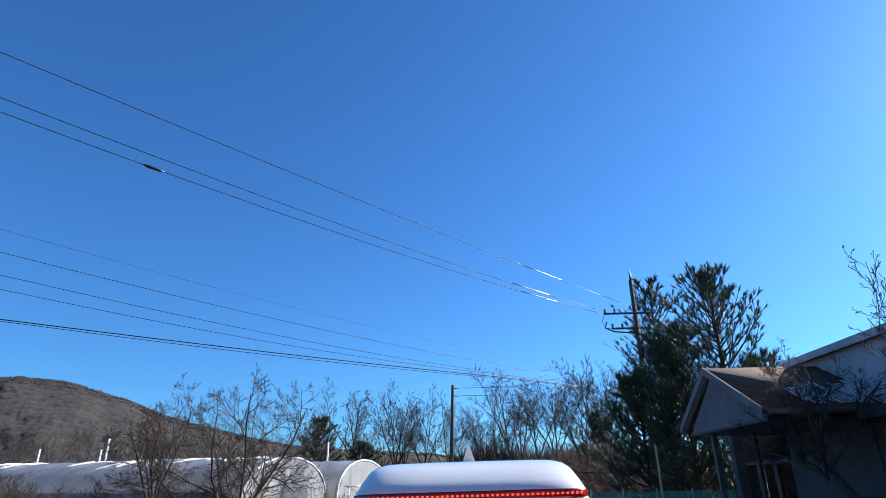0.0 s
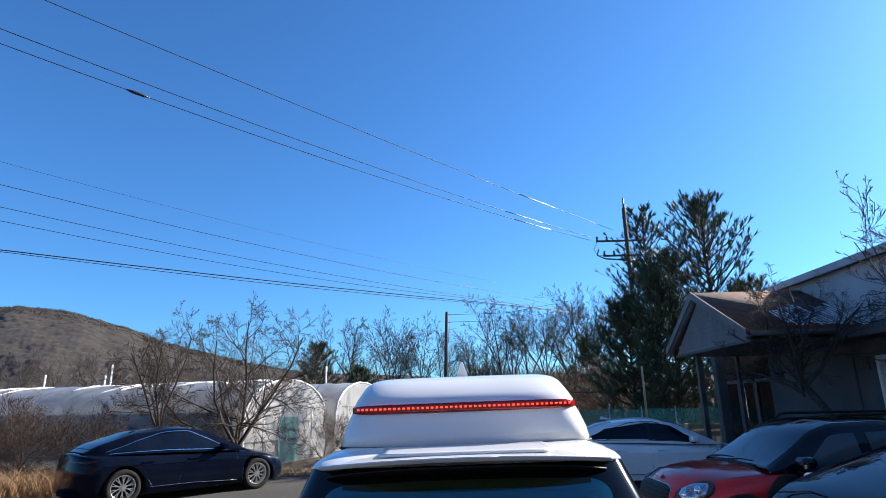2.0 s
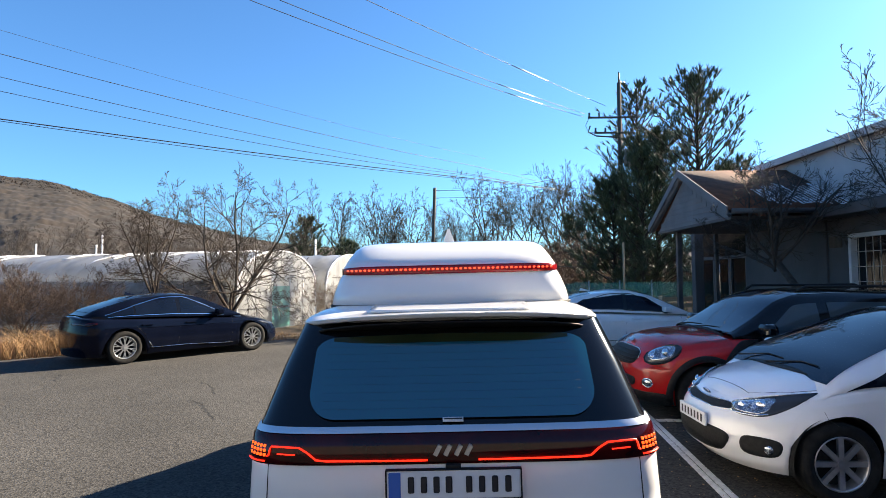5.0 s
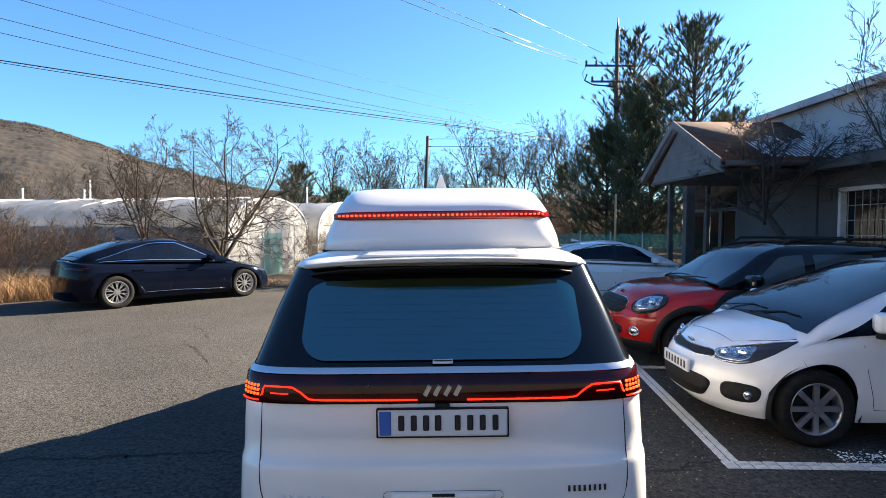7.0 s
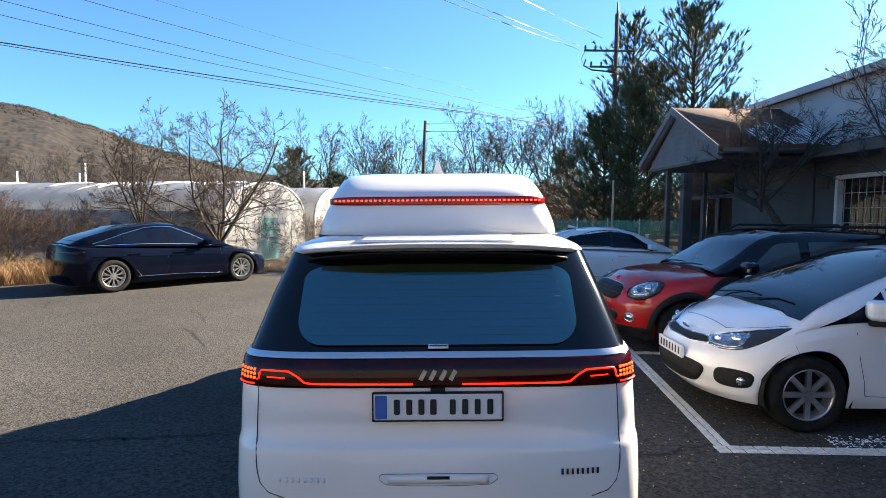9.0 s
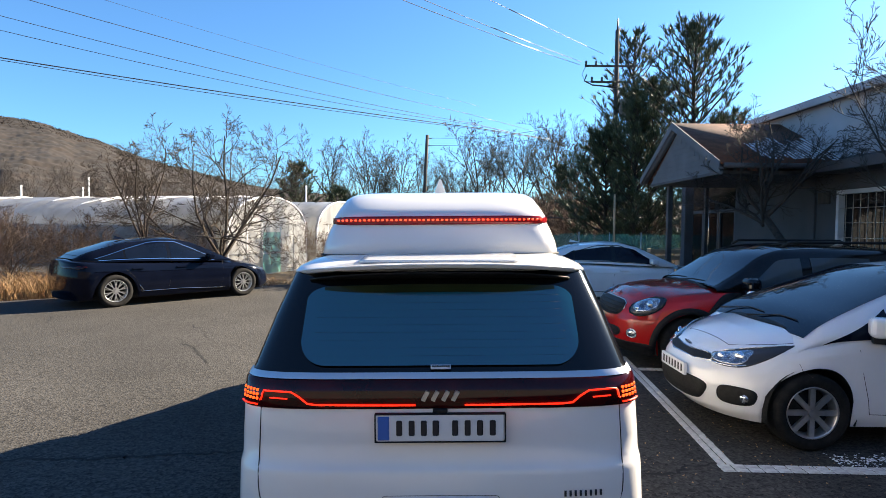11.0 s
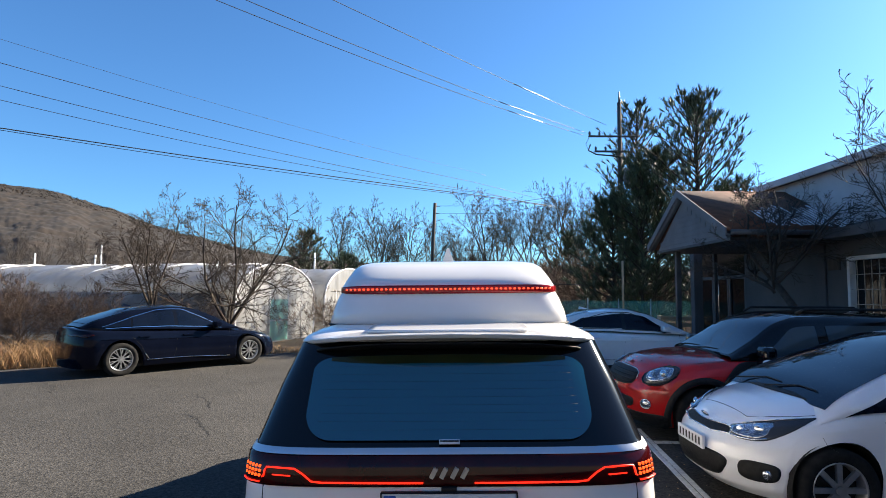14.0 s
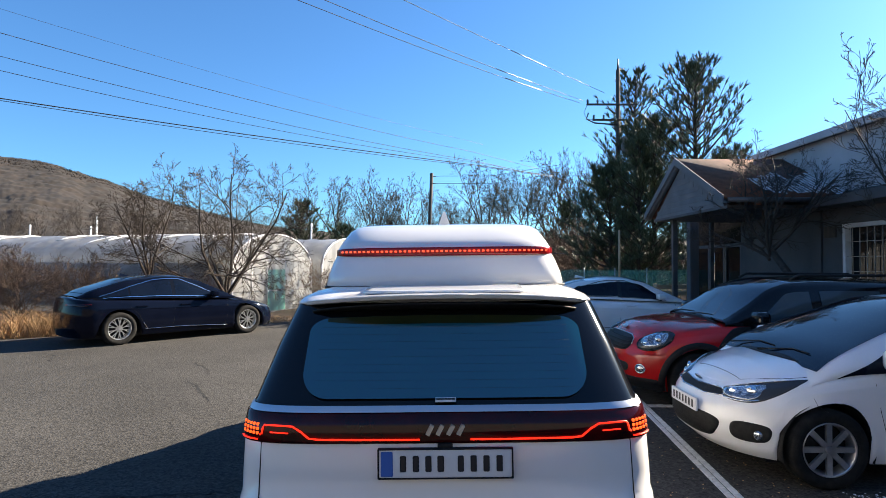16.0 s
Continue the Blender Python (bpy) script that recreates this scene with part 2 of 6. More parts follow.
def let_light_through(m, share):
    """Thin film: part of the light passes and is scattered."""
    nt = m.node_tree
    b, out = nt.nodes["Principled BSDF"], nt.nodes["Material Output"]
    tr, mx = nt.nodes.new("ShaderNodeBsdfTranslucent"), nt.nodes.new("ShaderNodeMixShader")
    tr.inputs["Color"].default_value = (0.8, 0.81, 0.8, 1)
    mx.inputs[0].default_value = share
    nt.links.new(b.outputs[0], mx.inputs[1])
    nt.links.new(tr.outputs[0], mx.inputs[2])
    nt.links.new(mx.outputs[0], out.inputs["Surface"])


let_light_through(FILM, 0.18)
let_light_through(FILM_CLEAR, 0.5)
let_light_through(TEAL_NET, 0.3)

# ---- builders ----
def mesh_of(name, verts, faces, smooth=False):
    me = bpy.data.meshes.new(name)
    me.from_pydata([tuple(v) for v in verts], [], faces)
    me.update()
    if smooth:
        me.polygons.foreach_set("use_smooth", [True] * len(me.polygons))
    return me


def fix(me):
    bm = bmesh.new()
    bm.from_mesh(me)
    bmesh.ops.recalc_face_normals(bm, faces=bm.faces)
    bm.to_mesh(me)
    bm.free()
    return me


def part(name, data, material, parent=None, label="", place=None):
    """One mesh object, from a bmesh or a mesh, under a thing or a part."""
    if isinstance(data, bmesh.types.BMesh):
        me = bpy.data.meshes.new(name)
        bmesh.ops.recalc_face_normals(data, faces=data.faces)
        data.to_mesh(me)
        data.free()
        data = me
    if not data.materials:
        data.materials.append(material)
    ob = new(name, data)
    if parent:
        ob.parent = parent
    if place is not None:
        ob.matrix_basis = place
    if label:
        ob["label"] = label
    return ob


def thing(name, label, category, place=None, group="", kind=""):
    ob = tagged(new(name), label, category, group, kind)
    if place is not None:
        ob.matrix_basis = place
    return ob


def box(x0, y0, z0, x1, y1, z1, bevel=0.0, seg=2, bm=None, turn=None):
    bm = bm or bmesh.new()
    m = Matrix.Translation(((x0 + x1) / 2, (y0 + y1) / 2, (z0 + z1) / 2)) @ (turn or Matrix()) @ Matrix.Diagonal((x1 - x0, y1 - y0, z1 - z0, 1))
    made = bmesh.ops.create_cube(bm, size=1, matrix=m)
    if bevel:
        es = {e for v in made["verts"] for e in v.link_edges}
        bmesh.ops.bevel(bm, geom=list(es), offset=bevel, segments=seg, affect="EDGES", profile=0.6)
    return bm


def tube_data(points, radii, sides=5, verts=None, faces=None, cap=True):
    """Adds a tapered tube along the points to the lists."""
    verts = [] if verts is None else verts
    faces = [] if faces is None else faces
    pts = [Vector(p) for p in points]
    if not isinstance(radii, (list, tuple)):
        radii = [radii] * len(pts)
    base = len(verts)
    for i, p in enumerate(pts):
        d = (pts[min(i + 1, len(pts) - 1)] - pts[max(i - 1, 0)]).normalized()
        a = d.cross(Vector((0.31, 0.17, 0.93)) if abs(d.z) < 0.9 else Vector((1, 0.1, 0))).normalized()
        b = d.cross(a)
        for k in range(sides):
            t = 2 * math.pi * k / sides
            verts.append(p + (a * math.cos(t) + b * math.sin(t)) * radii[i])
    for i in range(len(pts) - 1):
        for k in range(sides):
            p, q = base + i * sides + k, base + i * sides + (k + 1) % sides
            faces.append((p, q, q + sides, p + sides))
    if cap:
        faces.append(tuple(base + k for k in reversed(range(sides))))
        faces.append(tuple(base + (len(pts) - 1) * sides + k for k in range(sides)))
    return verts, faces


def tube(name, points, radii, sides=8):
    v, f = tube_data(points, radii, sides)
    return mesh_of(name, v, f, True)


def sheet(fn, us, vs, name="sheet", closed=False, thick=0.0):
    """A grid surface fn(u, v) -> point; with thick, a shell with a rim."""
    nu, nv = len(us), len(vs)
    verts = [Vector(fn(u, v)) for u in us for v in vs]
    faces = []
    for i in range(nu - 1):
        for j in range(nv - 1):
            faces.append((i * nv + j, (i + 1) * nv + j, (i + 1) * nv + j + 1, i * nv + j + 1))
    me = mesh_of(name, verts, faces, True)
    if thick:
        bm = bmesh.new()
        bm.from_mesh(me)
        bmesh.ops.recalc_face_normals(bm, faces=bm.faces)
        bmesh.ops.solidify(bm, geom=bm.faces[:], thickness=thick)
        bm.to_mesh(me)
        bm.free()
        me.polygons.foreach_set("use_smooth", [True] * len(me.polygons))
    return me


def lin(a, b, n):
    return [a + (b - a) * i / (n - 1) for i in range(n)]


def lathe(profile, n=32, axis="x"):
    """Turns (along, radius) pairs round the x axis."""
    verts, faces = [], []
    for a, r in profile:
        for k in range(n):
            t = 2 * math.pi * k / n
            verts.append((a, r * math.cos(t), r * math.sin(t)))
    for i in range(len(profile) - 1):
        for k in range(n):
            faces.append((i * n + k, i * n + (k + 1) % n, (i + 1) * n + (k + 1) % n, (i + 1) * n + k))
    return fix(mesh_of("lathe", verts, faces, True))


# ---- ground ----
tagged(part("ground", mesh_of("ground", [(-1500, -600, -0.03), (1500, -600, -0.03), (1500, 2500, -0.03), (-1500, 2500, -0.03)], [(0, 1, 2, 3)]), EARTH),
       "dry brown winter earth round the parking lot", "ground", kind="structure")
lot = [(-14, -11), (14, -11), (14, 20), (6.5, 20), (1.5, 17.4), (-3.2, 15.0), (-6.6, 12.45), (-9.7, 10.0), (-14, 6.7)]
bm = bmesh.new()
f = bm.faces.new([bm.verts.new((x, y, 0)) for x, y in lot])
ex = bmesh.ops.extrude_face_region(bm, geom=[f])
bmesh.ops.translate(bm, vec=(0, 0, -0.08), verts=[v for v in ex["geom"] if isinstance(v, bmesh.types.BMVert)])
tagged(part("pavement", bm, ASPHALT), "worn sunlit grey asphalt parking lot with fine cracks", "asphalt", kind="structure")


# ---- cars ----
def eased(rows):
    """A table by its first column, eased between the rows: the fine steps and the columns."""
    rows = np.array(sorted(rows), float)
    fine = np.linspace(rows[0, 0], rows[-1, 0], 241)
    cols = []
    for c in range(1, rows.shape[1]):
        col = np.pad(np.interp(fine, rows[:, 0], rows[:, c]), 6, mode="edge")
        cols.append([float(q) for q in np.convolve(col, np.ones(13) / 13, "valid")])
    return float(fine[0]), float(fine[1] - fine[0]), cols


def sample(table, y):
    first, step, cols = table
    t = min(max((y - first) / step, 0), 239.999)
    i = int(t)
    return [c[i] + (c[i + 1] - c[i]) * (t - i) for c in cols]


def wheel(parent, x, y, r, side, spokes, rim_mat, width=0.21, rim_r=0.68, broad=0.1, split=0.1):
    """A wheel at the side of a car; side is +1 on the right."""
    hub = new("wheel")
    hub.parent = parent
    hub.matrix_basis = pose(x, y, r) @ (Matrix.Scale(-1, 4, (1, 0, 0)) if side < 0 else Matrix())
    w, q = width / 2, r * rim_r
    part("tyre", lathe([(-w, q), (-w, r * 0.93), (-w * 0.75, r), (w * 0.75, r), (w, r * 0.93), (w + 0.004, r * 0.8), (w * 0.85, q)], 36), RUBBER, hub)
    bm = bmesh.new()
    bm.from_mesh(lathe([(w * 0.85, q), (w * 0.92, q * 0.99), (w * 0.8, q * 0.93), (-w * 0.1, q * 0.88)], 36))
    for k in range(spokes):
        a = 2 * math.pi * k / spokes
        for off in ((-split, split) if split else (0,)):
            c = Matrix.Rotation(a + off * 0.5, 4, "X") @ Matrix.Translation((w * 0.7, 0, q * 0.52)) @ Matrix.Rotation(off * 1.6, 4, "X") @ Matrix.Diagonal((0.025, q * broad, q * 0.92, 1))
            bmesh.ops.create_cube(bm, size=1, matrix=c)
    bmesh.ops.create_cone(bm, cap_ends=True, segments=20, radius1=q * 0.2, radius2=q * 0.15, depth=0.03,
                          matrix=Matrix.Translation((w * 0.74, 0, 0)) @ Matrix.Rotation(math.pi / 2, 4, "Y"))
    part("rim", bm, rim_mat, hub)
    part("brake_disc", lathe([(0.0, 0.001), (0.0, q * 0.86), (-0.02, q * 0.88)], 24), BLACK_PLASTIC, hub)


class Car:
    """A car along local +y, its centre on the ground, whose lower body is wrapped round its plan: nose, sides and tail in one skin.
    profile: share of the height, share of the width, y of the nose, depth of its rounded corners."""

    def __init__(self, ob, half, y_rear, profile, shoulder, top, cabin, axles, radius, paint, roof_paint, low=0.2, tumble=0.2, power=2.4, tail=0.3, tail_power=4.4):
        self.ob, self.axles, self.r, self.low, self.power = ob, axles, radius, low, power
        self.half, self.yr, self.tumble, self.tail, self.tail_e = half, y_rear, tumble, tail, 2 / tail_power
        self.prof, self.shoulder, self.top, self.cabin = [tuple(zip(*sorted(t))) for t in (profile, shoulder, top)] + [eased(cabin)]
        self.y0, self.y1 = y_rear, max(r[2] for r in profile)
        self.c0, self.c1 = min(r[0] for r in cabin), max(r[0] for r in cabin)
        us = lin(0, 1, 46) + lin(1, 2, 96)[1:] + lin(2, 3, 16)[1:]
        hs = lin(0, 1, 26)
        nu, nv, nt = len(us), len(hs), 13
        verts, faces = [], []
        for s in (1, -1):
            base = len(verts)
            for u in us:
                ring = [self.skin(u, h, s) for h in hs]
                verts += ring
                e = ring[-1]
                verts += [(e[0] * (1 - k / (nt - 1)), e[1], self.hood_z(e[0], e[2], e[1], 1 - k / (nt - 1))) for k in range(1, nt)]
            m = nv + nt - 1
            faces += [(base + i * m + j, base + (i + 1) * m + j, base + (i + 1) * m + j + 1, base + i * m + j + 1) for i in range(nu - 1) for j in range(m - 1)]
        bm = bmesh.new()
        bm.from_mesh(mesh_of("body", verts, faces, True))
        bmesh.ops.remove_doubles(bm, verts=bm.verts, dist=0.0006)
        for f in bm.faces:
            f.smooth = True
        part("body", bm, paint, ob)
        part("roof", fix(sheet(self.cabin_at, lin(self.c0, self.c1, 46), lin(-1, 1, 33), "roof")), roof_paint, ob)
        part("underbody", box(-half * 0.8, y_rear + 0.25, low - 0.03, half * 0.8, self.y1 - 0.35, low + 0.3), BLACK_PLASTIC, ob)

    def ring(self, u, h):
        w = self.half * float(np.interp(h, self.prof[0], self.prof[1]))
        yf, fc = float(np.interp(h, self.prof[0], self.prof[2])), float(np.interp(h, self.prof[0], self.prof[3]))
        if u <= 1:
            a, e = u * math.pi / 2, 2 / self.power
            return w * math.sin(a) ** e if u > 0 else 0.0, yf - fc * (1 - max(math.cos(a), 0) ** e)
        rc = self.tail
        if u <= 2:
            return w, (yf - fc) + (self.yr + rc - yf + fc) * (u - 1)
        a = (3 - u) * math.pi / 2
        back = 0.16 * max(0, h - 0.62) ** 1.2 + 0.25 * max(0, 0.22 - h)
        return (w * math.sin(a) ** self.tail_e if u < 3 else 0.0), self.yr + back + (rc - back) * (1 - max(math.cos(a), 0) ** self.tail_e)

    def limits(self, u):
        y = self.ring(u, 0.5)[1]
        low = self.low
        for a in self.axles:
            d = (self.r * 1.17) ** 2 - (y - a) ** 2
            if d > 0 and u > 0.4:
                low = max(low, self.r + math.sqrt(d))
        return low, float(np.interp(y, self.shoulder[0], self.shoulder[1]))

    def skin(self, u, t, s):
        """t: 0 at the lower rim of the skin, 1 at the shoulder."""
        low, zs = self.limits(u)
        z = low + (zs - low) * t
        x, y = self.ring(u, (z - self.low) / (zs - self.low))
        return (s * x, y, z)

    def hood_z(self, xs, zs, y, q):
        return zs + (float(np.interp(y, self.top[0], self.top[1])) - zs) * (1 - abs(q) ** 2.6)

    def uz(self, u, z):
        """The skin at perimeter place u (signed) and height z."""
        s = 1 if u >= 0 else -1
        zs = self.limits(abs(u))[1]
        x, y = self.ring(abs(u), (z - self.low) / (zs - self.low))
        return Vector((s * x, y, z))

    def yz(self, y, z, s):
        """The skin of a flank at y and z."""
        lo, hi = 0.0, 2.6
        for i in range(24):
            mid = (lo + hi) / 2
            if self.uz(mid, z).y > y:
                lo = mid
            else:
                hi = mid
        return self.uz(s * lo, z)

    def blob(self, name, outline, material, parent=None, off=0.006, dome=0.0, flank=0, label="", fine=5):
        """A fitted piece with a rounded outline in (perimeter place, height), or (y, height) on a flank."""
        n, pts = len(outline), []
        for i in range(n):
            p = [Vector((*outline[(i + k - 1) % n], 0)) for k in range(4)]
            for k in range(fine):
                t = k / fine
                pts.append(0.5 * (2 * p[1] + (p[2] - p[0]) * t + (2 * p[0] - 5 * p[1] + 4 * p[2] - p[3]) * t * t + (3 * p[1] - p[0] - 3 * p[2] + p[3]) * t ** 3))
        mid = sum(pts, Vector()) / len(pts)
        at = (lambda a, z: self.yz(a, z, flank)) if flank else self.uz

        def place(q, o):
            e = 0.01
            nrm = (at(q.x + e, q.y) - at(q.x - e, q.y)).cross(at(q.x, q.y + e) - at(q.x, q.y - e))
            p = at(q.x, q.y)
            nrm = nrm.normalized() if nrm.length > 1e-9 else Vector((0, 1, 0))
            if nrm.dot(p - Vector((0, p.y * 0.7, p.z))) < 0:
                nrm = -nrm
            return p + nrm * o
        rings = ((1.0, -0.004), (1.0, off), (0.85, off + dome * 0.45), (0.6, off + dome * 0.8), (0.3, off + dome * 0.95))
        verts = [place(mid + (p - mid) * r, o) for r, o in rings for p in pts] + [place(mid, off + dome)]
        m = len(pts)
        faces = [(i * m + k, i * m + (k + 1) % m, (i + 1) * m + (k + 1) % m, (i + 1) * m + k) for i in range(len(rings) - 1) for k in range(m)]
        faces += [((len(rings) - 1) * m + k, (len(rings) - 1) * m + (k + 1) % m, len(verts) - 1) for k in range(m)]
        return part(name, fix(mesh_of(name, verts, faces, True)), material, parent or self.ob, label)

    def line(self, name, places, radius, material, parent=None, flank=0, off=0.0):
        """A thin strip along the skin through (perimeter place, height) or (y, height)."""
        pts = [self.yz(a, z, flank) if flank else self.uz(a, z) for a, z in places]
        return part(name, tube(name, [p + Vector((p.x, p.y * 0.4, 0)).normalized() * off for p in pts], radius, 5), material, parent or self.ob)

    def hood_line(self, name, qs, radius, material):
        """A strip over the hood through (y, share of the half width)."""
        pts = []
        for y, q in qs:
            lo, hi = 0.0, 2.0
            for i in range(22):
                mid = (lo + hi) / 2
                if self.skin(mid, 1, 1)[1] > y:
                    lo = mid
                else:
                    hi = mid
            e = self.skin(lo, 1, 1)
            pts.append((e[0] * q, y, self.hood_z(e[0], e[2], y, q) + 0.001))
        return part(name, tube(name, pts, radius, 5), material, self.ob)

    def cabin_at(self, y, v):
        """v: -1 left belt, 0 roof middle, +1 right belt. Table: y, belt half width, belt height, roof height."""
        w, zb, zr = sample(self.cabin, y)
        s, k = (1 if v >= 0 else -1), abs(v)
        top = w - self.tumble * max(0.0, min(1.0, (zr - zb) / 0.42)) - 0.02
        edge = zb + (zr - zb) * 0.9
        if k > 0.5:
            t = (k - 0.5) / 0.5
            x = top + (w - top) * t + 0.035 * math.sin(t * math.pi)
            return (s * x, y, edge + (zb - edge) * t)
        t = k / 0.5
        return (s * top * t, y, edge + (zr - edge) * (1 - t ** 2.6))

    def patch(self, name, surf, y0, y1, v0, v1, material, parent=None, off=0.006, nu=14, nv=8, label="", skew=0.0):
        """A piece of the skin: between y0 and y1, and between v0 and v1, each a number or a function."""
        def at(u, q):
            t = (u - y0) / (y1 - y0)
            a = v0(t) if callable(v0) else v0
            b = v1(t) if callable(v1) else v1
            v = a + (b - a) * q
            yy = u + skew * q
            p = Vector(surf(yy, v))
            e = 0.004
            n = (Vector(surf(yy + e, v)) - Vector(surf(yy - e, v))).cross(Vector(surf(yy, min(v + e, 1))) - Vector(surf(yy, max(v - e, -1))))
            if n.length < 1e-9:
                return p
            n.normalize()
            mid = Vector((0, (self.y0 + self.y1) / 2 * 0.5 + yy * 0.5, 0.6))
            return p + n * (off if n.dot(p - mid) > 0 else -off)
        return part(name, fix(sheet(at, lin(y0, y1, nu), lin(0, 1, nv), name)), material, parent or self.ob, label)

    def arch_trim(self, axle, s, width, material):
        def at(a, v):
            r = self.r * 1.16 + width * v
            y, z = axle - r * math.cos(a), self.r + r * math.sin(a)
            p = self.yz(y, z, s)
            return (p.x + s * (0.014 if 0 < v < 1 else -0.004), p.y, z)
        part("wheel_arch_trim", fix(sheet(at, lin(-0.3, math.pi + 0.3, 33), [0, 0.08, 0.5, 0.92, 1.0], "arch")), material, self.ob)
        part("wheel_well", fix(sheet(lambda a, v: (s * (self.half - 0.05 - 0.25 * v), axle - self.r * 1.17 * math.cos(a), self.r + self.r * 1.17 * math.sin(a)), lin(-0.3, math.pi + 0.3, 25), [0, 1], "well")), BLACK_PLASTIC, self.ob)


def sedan(name, label, place, paint, trim):
    ob = thing(name, label, "car", place, "parked cars")
    profile = [(0, 0.94, 2.32, 0.6), (0.15, 0.985, 2.41, 0.7), (0.35, 1, 2.45, 0.78), (0.6, 1, 2.44, 0.84), (0.8, 0.985, 2.4, 0.86), (0.93, 0.955, 2.34, 0.86), (1, 0.915, 2.25, 0.82)]
    shoulder = [(2.45, 0.62), (2.25, 0.67), (1.9, 0.74), (1.5, 0.79), (1.0, 0.83), (0, 0.86), (-1, 0.885), (-1.9, 0.92), (-2.35, 0.95)]
    top = [(2.25, 0.63), (2.15, 0.7), (1.85, 0.8), (1.5, 0.865), (1.15, 0.915), (0.9, 0.935), (-1.6, 0.95), (-1.9, 0.98), (-2.1, 0.985), (-2.2, 0.955)]
    cabin = [(-2.0, 0.5, 0.93, 0.985), (-1.75, 0.68, 0.93, 1.13), (-1.1, 0.81, 0.93, 1.34), (-0.4, 0.86, 0.92, 1.42), (-0.05, 0.87, 0.9, 1.415), (0.35, 0.87, 0.89, 1.33),
             (0.85, 0.86, 0.87, 1.08), (1.2, 0.84, 0.86, 0.9)]
    c = Car(ob, 0.93, -2.2, profile, shoulder, top, cabin, (-1.34, 1.5), 0.335, paint, paint, 0.18, 0.2, 2.4, 0.6, 2.8)
    for s in (-1, 1):
        c.patch("window", c.cabin_at, -1.62, -1.14, s * 0.9, lambda t, s=s: s * (0.87 - 0.25 * t), CAR_GLASS)
        c.patch("window", c.cabin_at, -1.1, -0.28, s * 0.92, lambda t, s=s: s * (0.63 - 0.06 * t), CAR_GLASS)
        c.patch("window", c.cabin_at, -0.2, 0.72, s * 0.93, lambda t, s=s: s * (0.57 + 0.3 * max(0, t - 0.45) ** 1.2 / 0.5), CAR_GLASS)
        c.patch("pillar", c.cabin_at, -0.29, -0.19, s * 0.94, s * 0.56, BLACK_PAINT, nu=3, off=0.004)
        c.patch("pillar", c.cabin_at, -1.15, -1.09, s * 0.92, s * 0.62, BLACK_PAINT, nu=3, off=0.004)
        c.patch("window_trim", c.cabin_at, -1.6, 0.78, s * 0.948, s * 0.934, trim, nv=3, off=0.01, nu=24)
        arc = lambda t: 0.86 - 0.31 * min(1, t * 2.2) ** 0.8 + 0.22 * max(0, t - 0.7) / 0.3
        c.patch("window_trim", c.cabin_at, -1.66, 0.6, lambda t, s=s: s * arc(t), lambda t, s=s: s * (arc(t) - 0.016), trim, nv=3, off=0.011, nu=30)
        lamp = c.blob("headlight", [(s * u, z) for u, z in ((0.36, 0.6), (0.55, 0.635), (0.75, 0.68), (0.93, 0.71), (0.85, 0.655), (0.65, 0.605), (0.45, 0.575))], LAMP_DARK, off=0.005, dome=0.004)
        c.line("lamp_strip", [(s * u, z) for u, z in ((0.42, 0.6), (0.6, 0.635), (0.8, 0.68), (0.93, 0.71))], 0.006, LAMP_GLASS, lamp, off=0.008)
        c.blob("tail_light", [(s * u, z) for u, z in ((2.2, 0.85), (2.35, 0.86), (2.55, 0.86), (2.8, 0.855), (2.8, 0.82), (2.55, 0.815), (2.4, 0.8), (2.28, 0.815))], RED_LENS, off=0.006, dome=0.004)
        c.line("sill_trim", [(y, 0.3 - 0.05 * max(0, y)) for y in lin(-0.85, 1.0, 13)], 0.006, trim, flank=s, off=0.004)
        c.line("sill_trim", [(-0.8 - 0.03 * k, 0.3 + 0.045 * k) for k in range(4)], 0.006, trim, flank=s, off=0.004)
        for y in (0.98, -0.24):
            c.line("door_seam", [(y, 0.86), (y, 0.7), (y - 0.02, 0.45), (y - 0.06, 0.3)], 0.003, BLACK_PLASTIC, flank=s)
        c.line("door_seam", [(-1.3, 0.88), (-1.12, 0.75), (-0.98, 0.6), (-0.88, 0.4), (-0.85, 0.3)], 0.003, BLACK_PLASTIC, flank=s)
        c.line("flank_crease", [(y, 0.71 + 0.012 * y * y) for y in lin(-1.9, 1.6, 19)], 0.006, paint, flank=s)
        for y in (-0.92, 0.0):
            p = c.yz(y, 0.775, s)
            part("door_handle", box(-0.02, -0.11, -0.016, 0.02, 0.11, 0.016, 0.011, 2), paint, ob, place=pose(p.x + s * 0.012, p.y, p.z))
        for a in (-1.34, 1.5):
            wheel(ob, s * 0.81, a, 0.335, s, 10, ALLOY, broad=0.06)
            part("wheel_well", fix(sheet(lambda t, v: (s * (0.9 - 0.26 * v), a - 0.392 * math.cos(t), 0.335 + 0.392 * math.sin(t)), lin(-0.3, math.pi + 0.3, 25), [0, 1], "well")), BLACK_PLASTIC, ob)
        m = part("side_mirror", box(-0.1, -0.08, -0.06, 0.1, 0.08, 0.07, 0.05, 4), paint, ob, place=pose(s * 0.98, 0.62, 0.985))
        part("mirror_foot", box(-0.12, -0.03, -0.09, 0.0, 0.03, -0.05, 0.01) if s > 0 else box(0.0, -0.03, -0.09, 0.12, 0.03, -0.05, 0.01), BLACK_PLASTIC, m)
        c.hood_line("hood_seam", [(2.1, s * 0.84), (1.8, s * 0.9), (1.5, s * 0.94), (1.2, s * 0.95)], 0.0025, BLACK_PLASTIC)
    c.patch("windshield", c.cabin_at, 0.12, 1.12, -0.48, 0.48, CAR_GLASS, nv=18)
